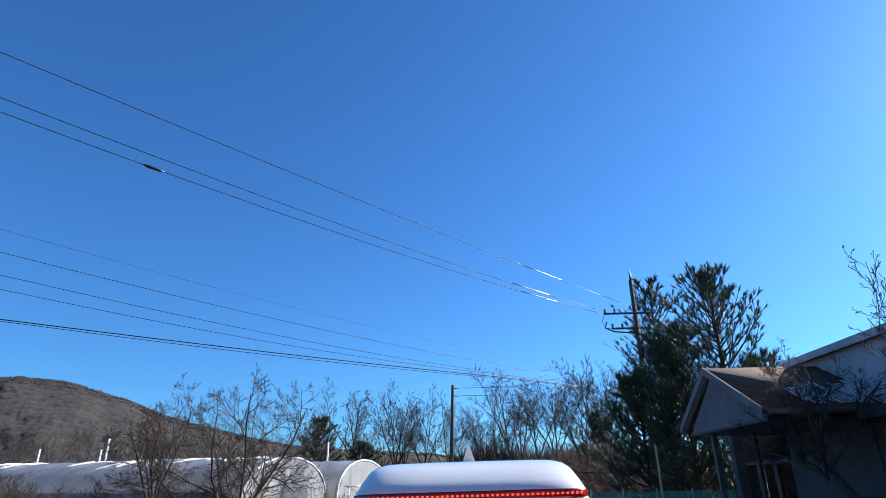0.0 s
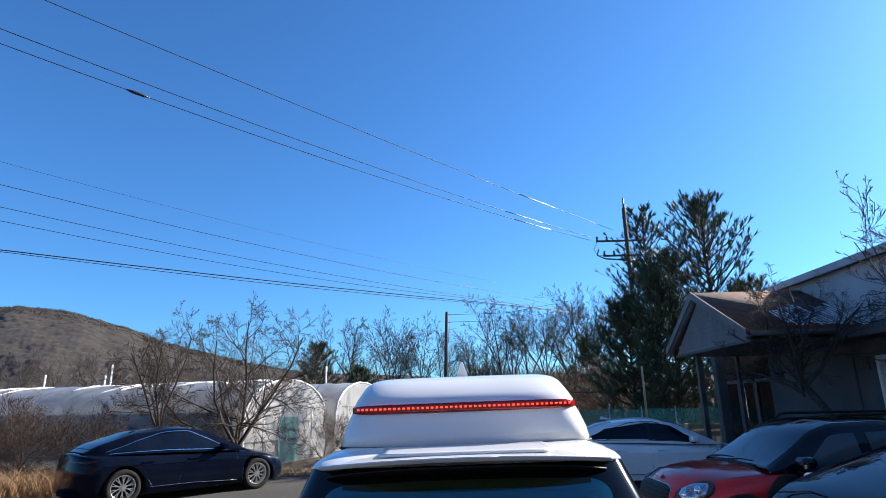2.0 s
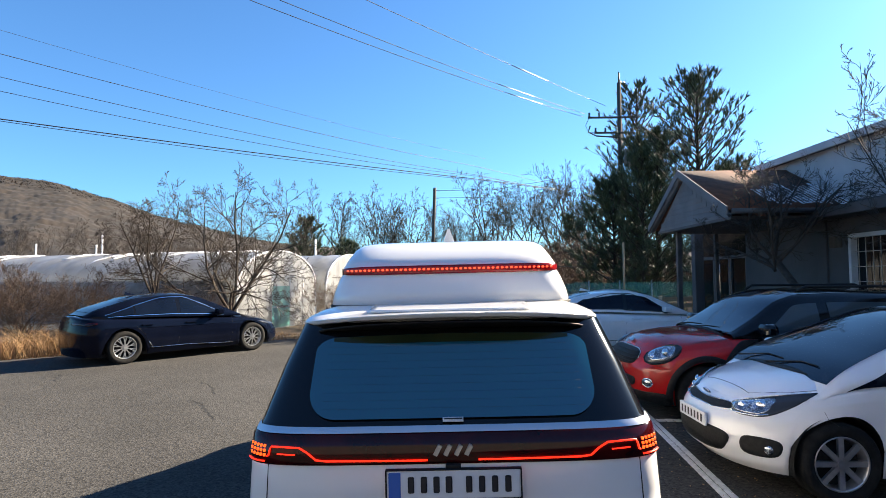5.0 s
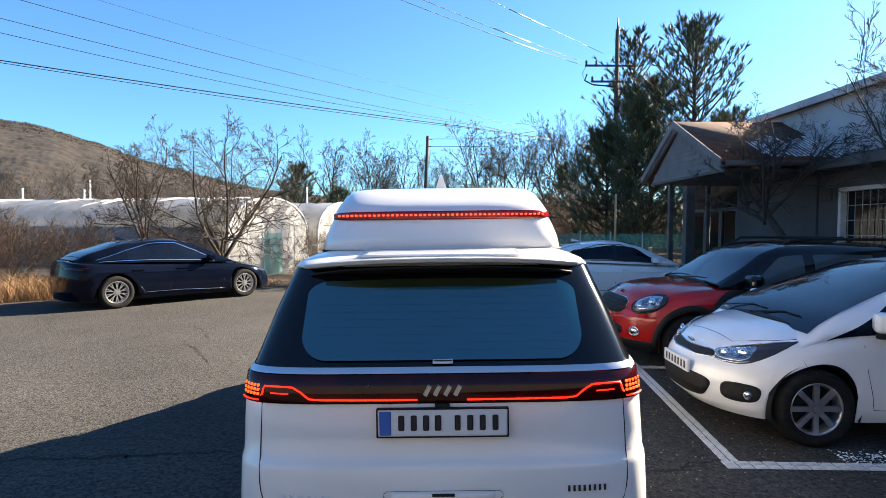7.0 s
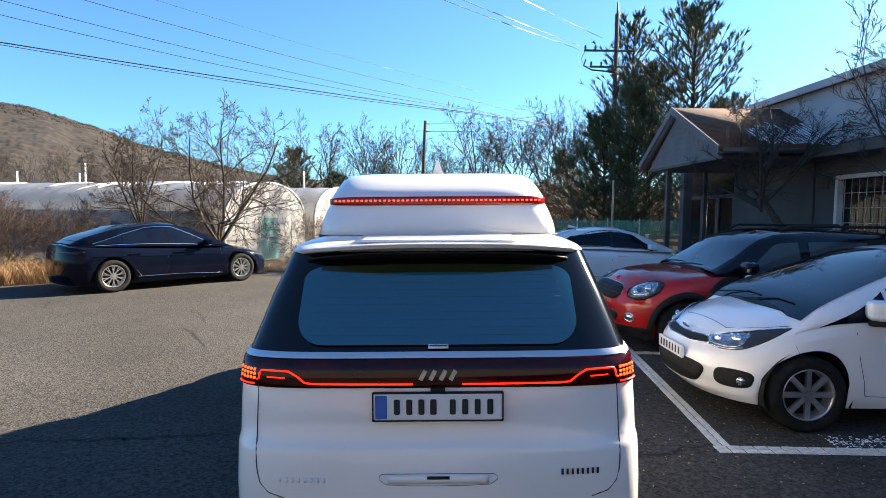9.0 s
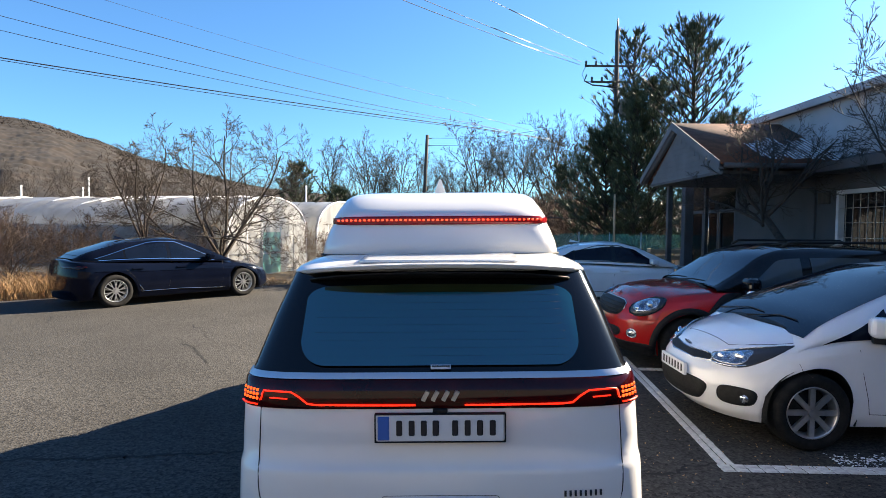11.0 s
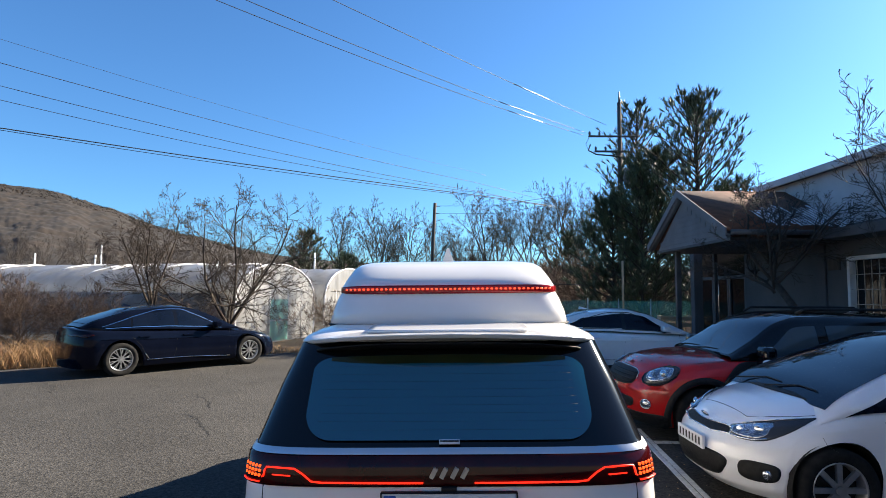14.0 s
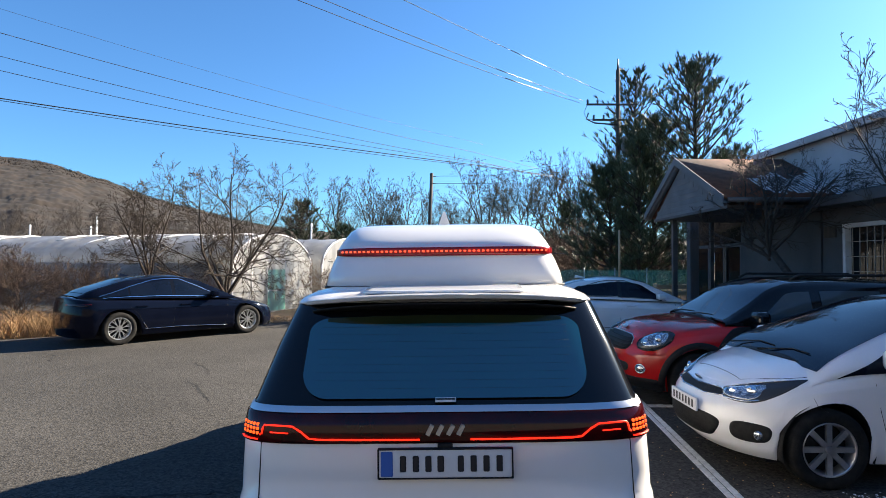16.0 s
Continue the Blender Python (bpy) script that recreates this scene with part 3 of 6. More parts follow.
    c.patch("rear_window", c.cabin_at, -1.88, -0.95, -0.45, 0.45, CAR_GLASS, nv=18)
    part("antenna_fin", fix(mesh_of("fin", [(-0.03, -0.12, 0), (0.03, -0.12, 0), (0, 0.14, 0), (0, -0.1, 0.07)], [(0, 1, 2), (0, 2, 3), (1, 3, 2), (0, 3, 1)])), paint, ob, place=pose(0, -0.95, 1.38))
    c.blob("grille", [(-0.36, 0.53), (0, 0.55), (0.36, 0.53), (0.32, 0.36), (0, 0.33), (-0.32, 0.36)], BLACK_PLASTIC, off=0.004)
    part("number_plate", box(-0.26, -0.012, -0.055, 0.26, 0.012, 0.055, 0.005), PLATE_WHITE, ob, place=pose(0, 2.465, 0.45))
    return ob


def bowl(radius, depth=0.5):
    """A small bright lamp bowl."""
    bm = bmesh.new()
    bmesh.ops.create_uvsphere(bm, u_segments=16, v_segments=10, radius=radius, matrix=Matrix.Diagonal((1, depth, 1, 1)))
    return bm


def hatchback(place):
    ob = thing("hatchback", "white compact hatchback parked nose out in the shade", "car", place, "parked cars")
    profile = [(0, 0.94, 1.93, 0.62), (0.12, 0.985, 2.0, 0.68), (0.3, 1, 2.03, 0.74), (0.5, 1, 2.03, 0.78), (0.68, 0.995, 2.0, 0.8), (0.82, 0.98, 1.955, 0.82), (0.93, 0.955, 1.9, 0.82), (1, 0.91, 1.83, 0.8)]
    shoulder = [(2.03, 0.69), (1.95, 0.715), (1.85, 0.745), (1.7, 0.785), (1.5, 0.835), (1.25, 0.885), (1.0, 0.92), (0.4, 0.945), (-2.1, 1.0)]
    top = [(1.83, 0.695), (1.76, 0.75), (1.65, 0.805), (1.5, 0.865), (1.3, 0.92), (1.1, 0.945), (0.9, 0.95), (-2.1, 1.01)]
    cabin = [(-1.95, 0.7, 0.96, 1.0), (-1.55, 0.78, 0.96, 1.36), (-0.8, 0.81, 0.95, 1.45), (-0.2, 0.82, 0.93, 1.46), (0.1, 0.82, 0.92, 1.43), (0.35, 0.82, 0.9, 1.35), (0.75, 0.82, 0.88, 1.19), (1.1, 0.815, 0.86, 1.03), (1.25, 0.8, 0.82, 0.935), (1.38, 0.78, 0.74, 0.8)]
    c = Car(ob, 0.86, -2.02, profile, shoulder, top, cabin, (-1.32, 1.28), 0.305, WHITE_PAINT, WHITE_PAINT, 0.19)
    for s in (-1, 1):
        c.patch("window", c.cabin_at, -1.3, -0.5, s * 0.9, lambda t, s=s: s * (0.62 - 0.04 * t), CAR_GLASS)
        c.patch("window", c.cabin_at, -0.42, 0.62, s * 0.95, lambda t, s=s: s * (0.57 + 0.1 * max(0, t - 0.5) ** 1.1), CAR_GLASS)
        c.patch("quarter_window", c.cabin_at, 0.66, 1.2, s * 0.985, lambda t, s=s: s * (0.63 + 0.34 * t), CAR_GLASS)
        shape = [(0.24, 0.675), (0.275, 0.63), (0.335, 0.605), (0.465, 0.605), (0.565, 0.63), (0.665, 0.7), (0.735, 0.775), (0.765, 0.815), (0.695, 0.805), (0.545, 0.775), (0.405, 0.735), (0.295, 0.7)]
        lamp = c.blob("headlight", [(s * u, z) for u, z in shape], LAMP_DARK, off=0.004, dome=0.006, label="swept clear headlight with chrome bowls")
        c.blob("reflector", [(s * u, z) for u, z in ((0.265, 0.67), (0.3, 0.628), (0.455, 0.622), (0.525, 0.645), (0.55, 0.71), (0.515, 0.745), (0.385, 0.71))], LAMP_GLASS, lamp, off=0.009, dome=0.002)
        c.line("lamp_strip", [(s * u, z) for u, z in ((0.295, 0.618), (0.365, 0.612), (0.465, 0.615), (0.55, 0.638))], 0.007, CHROME, lamp, off=0.008)
        c.line("lamp_rim", [(s * u, z) for u, z in ((0.25, 0.682), (0.325, 0.715), (0.465, 0.756), (0.585, 0.785), (0.715, 0.81))], 0.004, CHROME, lamp, off=0.008)
        for u, z, r in ((0.335, 0.665, 0.036), (0.465, 0.69, 0.045)):
            p = c.uz(s * u, z)
            part("bulb_bowl", bowl(r), CHROME, lamp, place=pose(p.x, p.y, p.z, 0, 0, -s * 35))
        fog = c.blob("fog_lamp_recess", [(s * u, z) for u, z in ((0.41, 0.4), (0.44, 0.455), (0.55, 0.465), (0.66, 0.45), (0.69, 0.4), (0.66, 0.335), (0.55, 0.315), (0.44, 0.33))], BLACK_PLASTIC, off=0.003, dome=0.002)
        p = c.uz(s * 0.6, 0.375)
        part("fog_lamp", bowl(0.038), LAMP_GLASS, fog, place=pose(p.x, p.y - 0.006, p.z, 0, 0, -s * 40))
        for a in (-1.32, 1.28):
            wheel(ob, s * 0.755, a, 0.305, s, 8, ALLOY, broad=0.2, split=0)
            part("wheel_well", fix(sheet(lambda t, v: (s * (0.84 - 0.26 * v), a - 0.357 * math.cos(t), 0.305 + 0.357 * math.sin(t)), lin(-0.3, math.pi + 0.3, 25), [0, 1], "well")), BLACK_PLASTIC, ob)
        c.line("bumper_seam", [(s * u, z) for u, z in ((0.86, 0.69), (0.9, 0.64), (0.95, 0.6), (0.985, 0.575))], 0.0022, BLACK_PLASTIC)
        c.line("door_seam", [(0.93, 0.9), (0.92, 0.8), (0.9, 0.6), (0.86, 0.42), (0.84, 0.3)], 0.0028, BLACK_PLASTIC, flank=s)
        c.line("door_seam", [(-0.46, 0.95), (-0.46, 0.7), (-0.46, 0.4), (-0.5, 0.3)], 0.0028, BLACK_PLASTIC, flank=s)
        c.line("sill_seam", [(0.84, 0.3), (0.2, 0.285), (-0.46, 0.3)], 0.0024, BLACK_PLASTIC, flank=s)
        c.hood_line("hood_seam", [(1.72, s * 0.8), (1.6, s * 0.86), (1.5, s * 0.92), (1.38, s * 0.95), (1.24, s * 0.96)], 0.0024, BLACK_PLASTIC)
        p = c.yz(-0.3, 0.82, s)
        part("door_handle", box(-0.02, -0.1, -0.018, 0.02, 0.1, 0.018, 0.012, 2), WHITE_PAINT, ob, place=pose(p.x + s * 0.012, p.y, p.z))
        m = part("side_mirror", box(-0.12, -0.075, -0.075, 0.12, 0.075, 0.085, 0.055, 4), WHITE_PAINT, ob, place=pose(s * 0.9, 0.76, 0.985, 0, 0, -s * 65))
        part("mirror_foot", box(-0.1, -0.03, -0.12, 0.02, 0.04, -0.06, 0.015) if s > 0 else box(-0.02, -0.03, -0.12, 0.1, 0.04, -0.06, 0.015), BLACK_PLASTIC, m)
    c.hood_line("hood_seam", [(1.72, q) for q in lin(-0.8, 0.8, 21)], 0.0024, BLACK_PLASTIC)
    c.patch("windshield", c.cabin_at, 0.14, 1.3, -0.505, 0.505, CAR_GLASS, nv=18)
    c.patch("rear_window", c.cabin_at, -1.92, -1.5, -0.44, 0.44, CAR_GLASS, nv=12)
    # nose: slim grille with a bright rim, wide lower intake, plate, badge
    rim = [(-0.3, 0.655), (-0.2, 0.668), (-0.06, 0.658), (0, 0.655), (0.06, 0.658), (0.2, 0.668), (0.3, 0.655), (0.27, 0.618), (0.12, 0.6), (0, 0.604), (-0.12, 0.6), (-0.27, 0.618)]
    g = c.blob("grille", rim, BLACK_PLASTIC, off=0.003, dome=0.002, label="black honeycomb grille with a bright rim")
    c.line("grille_rim", rim + rim[:1], 0.006, CHROME, g, off=0.004)
    c.blob("lower_intake", [(-0.33, 0.41), (-0.25, 0.455), (0, 0.46), (0.25, 0.455), (0.33, 0.41), (0.27, 0.3), (0.15, 0.27), (0, 0.265), (-0.15, 0.27), (-0.27, 0.3)], BLACK_PLASTIC, off=0.004, dome=0.002)
    pl = part("number_plate", box(-0.26, -0.012, -0.055, 0.26, 0.012, 0.055, 0.005), PLATE_WHITE, ob, "white number plate", place=pose(0, 2.034, 0.5))
    for k in range(7):
        x = -0.2 + k * 0.066
        part("plate_bar", box(x - 0.014, 0.01, -0.032, x + 0.014, 0.0145, 0.032), INK, pl)
    bm = bmesh.new()
    bmesh.ops.create_uvsphere(bm, u_segments=20, v_segments=10, radius=1, matrix=Matrix.Diagonal((0.06, 0.012, 0.032, 1)))
    part("badge", bm, LAMP_GLASS, ob, place=pose(0, 1.9, 0.695, -42))
    for k, x in enumerate((0.12, 0.62)):
        part("wiper", tube("wiper", [(x, 1.3, 0.935), (x - 0.1, 1.25, 0.948), (x - 0.35, 1.19, 0.985), (x - 0.6, 1.2, 0.978)], [0.009, 0.007, 0.006, 0.005], 6), BLACK_PLASTIC, ob)
    part("cowl", fix(sheet(lambda u, v: (u, 1.26 + 0.07 * v - 0.1 * (abs(u) / 0.64) ** 2, 0.934 - 0.014 * v - 0.026 * (abs(u) / 0.64) ** 2.5), lin(-0.64, 0.64, 21), lin(0, 1, 4), "cowl", thick=0.006)), BLACK_PLASTIC, ob)
    return ob


def crossover(place):
    ob = thing("crossover", "red crossover with a black roof and oval headlights", "car", place, "parked cars")
    profile = [(0, 0.93, 1.94, 0.6), (0.15, 0.98, 2.03, 0.66), (0.35, 1, 2.06, 0.7), (0.6, 1, 2.06, 0.72), (0.78, 0.985, 2.03, 0.74), (0.9, 0.96, 1.98, 0.76), (1, 0.92, 1.88, 0.76)]
    shoulder = [(2.06, 0.845), (1.95, 0.865), (1.8, 0.89), (1.6, 0.925), (1.3, 0.965), (0.9, 0.985), (-2.1, 1.02)]
    top = [(1.88, 0.85), (1.82, 0.91), (1.72, 0.965), (1.55, 1.005), (1.3, 1.03), (0.95, 1.045), (-2.1, 1.06)]
    cabin = [(-2.0, 0.74, 1.04, 1.1), (-1.8, 0.8, 1.03, 1.46), (-1.2, 0.83, 1.02, 1.54), (-0.4, 0.84, 1.0, 1.56), (0.1, 0.84, 0.99, 1.54), (0.35, 0.84, 0.99, 1.45), (0.62, 0.83, 0.985, 1.24), (0.95, 0.82, 0.98, 1.03)]
    c = Car(ob, 0.895, -2.05, profile, shoulder, top, cabin, (-1.3, 1.27), 0.335, RED_PAINT, BLACK_PAINT, 0.21, 0.13, 2.7)
    for s in (-1, 1):
        c.patch("window", c.cabin_at, -1.75, -1.05, s * 0.93, s * 0.62, LIT_SIDE_GLASS)
        c.patch("window", c.cabin_at, -0.92, -0.2, s * 0.93, s * 0.6, LIT_SIDE_GLASS)
        c.patch("window", c.cabin_at, -0.08, 0.5, s * 0.95, lambda t, s=s: s * (0.6 + 0.42 * max(0, t - 0.5)), LIT_SIDE_GLASS)
        for a in (-1.3, 1.27):
            c.arch_trim(a, s, 0.075, BLACK_PLASTIC)
            wheel(ob, s * 0.785, a, 0.335, s, 9, SATIN)
        c.blob("sill", [(0.86, 0.36), (0.5, 0.36), (0, 0.36), (-0.5, 0.36), (-0.86, 0.36), (-0.86, 0.22), (-0.5, 0.22), (0, 0.22), (0.5, 0.22), (0.86, 0.22)], BLACK_PLASTIC, off=0.012, flank=s)
        oval = [(0.6 + 0.185 * math.cos(a) + 0.05 * math.sin(a), 0.795 + 0.112 * math.sin(a)) for a in lin(0, 2 * math.pi, 15)[:-1]]
        lamp = c.blob("headlight", [(s * u, z) for u, z in oval], LAMP_DARK, off=0.008, dome=0.022, label="oval clear headlight with a dark bowl")
        c.blob("reflector", [(s * (0.6 + (u - 0.6) * 0.72), 0.8 + (z - 0.795) * 0.7) for u, z in oval], LAMP_GLASS, lamp, off=0.026, dome=0.006)
        c.line("headlight_rim", [(s * u, z) for u, z in oval + oval[:1]], 0.011, BLACK_PAINT, lamp, off=0.008)
        for u, z, r in ((0.64, 0.82, 0.052), (0.51, 0.77, 0.036)):
            p = c.uz(s * u, z)
            part("projector", bowl(r, 0.8), CHROME, lamp, place=pose(p.x + s * 0.01, p.y + 0.01, p.z))
        c.line("light_ring", [(s * (0.66 + 0.075 * math.cos(a)), 0.81 + 0.06 * math.sin(a)) for a in lin(-2.6, 1.2, 14)], 0.006, LAMP_GLASS, lamp, off=0.03)
        fog = c.blob("fog_lamp", [(s * (0.5 + 0.055 * math.cos(a)), 0.46 + 0.045 * math.sin(a)) for a in lin(0, 2 * math.pi, 11)[:-1]], LAMP_GLASS, off=0.01, dome=0.012)
        c.line("fog_rim", [(s * (0.5 + 0.065 * math.cos(a)), 0.46 + 0.052 * math.sin(a)) for a in lin(0, 2 * math.pi, 17)], 0.008, CHROME, fog, off=0.008)
        part("roof_rail", tube("rail", [(s * 0.6, 0.05, 1.53), (s * 0.62, -0.05, 1.585), (s * 0.62, -1.5, 1.585), (s * 0.6, -1.65, 1.51)], 0.018, 8), BLACK_PLASTIC, ob)
        c.blob("side_scuttle", [(1.06, 0.74), (0.95, 0.74), (0.7, 0.94), (0.56, 0.975), (0.68, 0.98), (0.88, 0.945)], BLACK_PLASTIC, off=0.01, flank=s, dome=0.004)
        c.line("scuttle_rim", [(1.03, 0.76), (0.87, 0.86), (0.7, 0.95)], 0.006, BLACK_PAINT, flank=s, off=0.016)
        c.line("bumper_seam", [(s * u, z) for u, z in ((0.3, 0.65), (0.5, 0.655), (0.66, 0.66), (0.78, 0.66))], 0.0024, BLACK_PLASTIC)
        for y in (0.56, -0.2):
            c.line("door_seam", [(y, 0.98), (y, 0.8), (y - 0.01, 0.55), (y - 0.05, 0.38)], 0.0028, BLACK_PLASTIC, flank=s)
        p = c.yz(-0.02, 0.9, s)
        part("door_handle", box(-0.025, -0.09, -0.018, 0.025, 0.09, 0.018, 0.012, 2), SATIN, ob, place=pose(p.x + s * 0.015, p.y, p.z))
        m = part("side_mirror", box(-0.11, -0.08, -0.08, 0.11, 0.08, 0.085, 0.075, 5), BLACK_PAINT, ob, place=pose(s * 0.99, 0.62, 1.09))
        part("mirror_foot", box(-0.14, -0.03, -0.17, -0.02, 0.05, -0.06, 0.02) if s > 0 else box(0.02, -0.03, -0.17, 0.14, 0.05, -0.06, 0.02), BLACK_PAINT, m)
        c.hood_line("hood_stripe", [(1.8, s * 0.5), (1.6, s * 0.55), (1.3, s * 0.6), (1.02, s * 0.62)], 0.005, RED_PAINT)
        c.hood_line("hood_seam", [(1.8, s * 0.86), (1.6, s * 0.93), (1.3, s * 0.96), (1.0, s * 0.96)], 0.0025, BLACK_PLASTIC)
    c.hood_line("hood_scoop", [(0.98, q) for q in lin(-0.8, 0.8, 15)], 0.018, BLACK_PLASTIC)
    c.patch("windshield", c.cabin_at, 0.12, 0.93, -0.47, 0.47, CAR_GLASS, nv=18)
    for x in (0.1, 0.6):
        part("wiper", tube("wiper", [(x, 0.97, 1.06), (x - 0.25, 0.93, 1.085), (x - 0.55, 0.92, 1.09)], [0.013, 0.009, 0.006], 6), BLACK_PLASTIC, ob)
    c.blob("lower_bumper", [(-0.72, 0.34), (-0.4, 0.35), (0, 0.35), (0.4, 0.35), (0.72, 0.34), (0.7, 0.23), (0.4, 0.215), (0, 0.215), (-0.4, 0.215), (-0.7, 0.23)], BLACK_PLASTIC, off=0.012)
    c.blob("lower_grille", [(-0.3, 0.5), (0, 0.51), (0.3, 0.5), (0.28, 0.4), (0, 0.39), (-0.28, 0.4)], BLACK_PLASTIC, off=0.004)
    g = c.blob("grille", [(-0.3, 0.8), (-0.2, 0.825), (0, 0.83), (0.2, 0.825), (0.3, 0.8), (0.33, 0.74), (0.27, 0.665), (0.12, 0.64), (-0.12, 0.64), (-0.27, 0.665), (-0.33, 0.74)], BLACK_PLASTIC, off=0.004, label="black grille with dark bars")
    for z, w in ((0.675, 0.26), (0.715, 0.3), (0.755, 0.31), (0.795, 0.29)):
        c.line("grille_bar", [(u, z) for u in lin(-w, w, 17)], 0.008, BLACK_PLASTIC, g, off=0.008)
    c.line("grille_rim", [(-0.33, 0.735), (-0.31, 0.8), (-0.2, 0.832), (0, 0.838), (0.2, 0.832), (0.31, 0.8), (0.33, 0.735)], 0.005, SATIN, g, off=0.006)
    bm = bmesh.new()
    bmesh.ops.create_uvsphere(bm, u_segments=16, v_segments=8, radius=1, matrix=Matrix.Diagonal((0.07, 0.03, 0.016, 1)))
    part("badge", bm, SATIN, ob, place=pose(0, 1.86, 0.905, -35))
    return ob


hatchback(pose(4.18, 2.97, 0, 0, 0, 90))
crossover(pose(4.2, 5.3, 0, 0, 0, 90))
sedan("sedan", "dark navy fastback sedan parked at the verge", pose(-6.49, 10.94, 0, 0, 0, -40.9), NAVY_PAINT, CHROME)
sedan("sedan", "white sedan with dark windows in front of the porch", pose(4.1, 11.4, 0, 0, 0, -90), WHITE_PAINT, BLACK_PLASTIC)


# ---- the van ----
def outline(yr, yf, w, rc, fc, n=15, p=5.0):
    """Half a plan outline from the rear middle to the front middle: superellipse corners rc and fc metres deep."""
    pts = []
    for i in range(n):
        a = math.pi / 2 * i / (n - 1)
        pts.append((w * math.sin(a) ** (2 / p) if i else 0.0, yr + rc * (1 - max(math.cos(a), 0) ** (2 / p))))
    for i in range(1, 8):
        pts.append((w, yr + rc + (yf - fc - yr - rc) * i / 8))
    for i in range(n):
        a = math.pi / 2 * (1 - i / (n - 1))
        pts.append((w * math.sin(a) ** (2 / 3.0) if i < n - 1 else 0.0, yf - fc * (1 - max(math.cos(a), 0) ** (2 / 3.0))))
    return pts


def stack(levels, p=5.0, cap_top=False, cap_low=False):
    """A closed shell from plan outlines (z, yr, yf, w, rc, fc)."""
    rings = []
    for z, yr, yf, w, rc, fc in levels:
        half = outline(yr, yf, w, rc, fc, p=p)
        rings.append([(x, y, z) for x, y in half] + [(-x, y, z) for x, y in half[-2:0:-1]])
    n = len(rings[0])
    verts = [v for r in rings for v in r]
    faces = [(i * n + k, i * n + (k + 1) % n, (i + 1) * n + (k + 1) % n, (i + 1) * n + k) for i in range(len(rings) - 1) for k in range(n)]
    if cap_top:
        faces.append(tuple((len(rings) - 1) * n + k for k in range(n)))
    if cap_low:
        faces.append(tuple(reversed(range(n))))
    return fix(mesh_of("shell", verts, faces, True))


def van_lower_levels():
    return [(0.28, 0.06, 4.8, 0.79, 0.3, 0.7), (0.34, -0.02, 4.95, 0.84, 0.3, 0.8), (0.5, -0.05, 5.02, 0.858, 0.3, 0.85), (0.6, -0.045, 5.02, 0.86, 0.3, 0.85),
            (0.74, -0.03, 5.0, 0.859, 0.3, 0.9), (0.765, -0.022, 5.0, 0.858, 0.3, 0.9), (0.79, -0.002, 5.0, 0.856, 0.3, 0.9), (0.87, 0.006, 4.95, 0.855, 0.3, 0.95), (0.99, 0.016, 4.85, 0.85, 0.3, 1.0), (1.005, 0.022, 4.82, 0.847, 0.3, 1.0)]


REAR_RC = 0.3


def rear_y(x, z):
    """Where the van's back lies at x and z, above the lamps too."""
    yr = float(np.interp(z, [0.5, 0.74, 0.79, 1.0, 1.12, 1.15, 1.54], [-0.05, -0.03, -0.002, 0.02, 0.045, 0.06, 0.35]))
    w = rear_w(z)
    q = min(abs(x) / w, 0.999)
    return yr + REAR_RC * (1 - (1 - q ** 5) ** (1 / 5))


def rear_w(z):
    return float(np.interp(z, [0.5, 0.74, 1.0, 1.12, 1.15, 1.54], [0.858, 0.859, 0.848, 0.835, 0.818, 0.7]))


def on_back(x, z, off=0.004):
    return (x, rear_y(x, z) - off, z)


def back_patch(name, x0, x1, zl, zh, material, parent, off=0.004, nu=33, nv=6, label="", thick=0.0, us=None):
    def at(u, v):
        a = zl(u) if callable(zl) else zl
        b = zh(u) if callable(zh) else zh
        return on_back(u, a + (b - a) * v, off)
    return part(name, fix(sheet(at, us or lin(x0, x1, nu), lin(0, 1, nv), name, thick=thick)), material, parent, label)


def van():
    ob = thing("van", "white high-roof passenger van with its tail lights lit", "van", pose(0, 0, 0, 0, -1.0, 0), "parked cars")
    part("body", stack(van_lower_levels(), cap_low=True), PEARL_PAINT, ob)
    part("glasshouse", stack([(1.118, 0.045, 4.5, 0.835, 0.3, 1.0), (1.135, 0.06, 4.45, 0.826, 0.3, 1.0), (1.15, 0.07, 4.4, 0.818, 0.3, 1.0), (1.35, 0.21, 4.1, 0.762, 0.3, 0.95), (1.545, 0.36, 3.7, 0.698, 0.3, 0.9)]), BLACK_PAINT, ob, "black glass sides and pillars")
    part("roof", stack([(1.535, 0.33, 3.7, 0.7, 0.3, 0.9), (1.556, 0.36, 3.66, 0.684, 0.3, 0.9), (1.582, 0.46, 3.6, 0.638, 0.3, 0.9), (1.597, 0.58, 3.5, 0.585, 0.3, 0.9)], cap_top=True), PEARL_PAINT, ob)
    for s in (-1, 1):
        for y in (0.95, 3.95):
            wheel(ob, s * 0.78, y, 0.34, s, 8, ALLOY)
    # chrome strip under the glass
    back_patch("chrome_strip", -0.82, 0.82, 1.118, 1.142, SATIN, ob, 0.012, 61, 4, "satin chrome strip")
    # lamp band
    band = part("lamp_band", stack([(1.0, 0.012, 1.1, 0.85, 0.3, 0.3), (1.01, 0.004, 1.1, 0.854, 0.3, 0.3), (1.06, 0.014, 1.1, 0.85, 0.3, 0.3), (1.108, 0.03, 1.1, 0.844, 0.3, 0.3), (1.12, 0.045, 1.1, 0.836, 0.3, 0.3)]), RED_LENS, ob, "dark red full-width tail light")
    return ob, band


VAN, BAND = van()


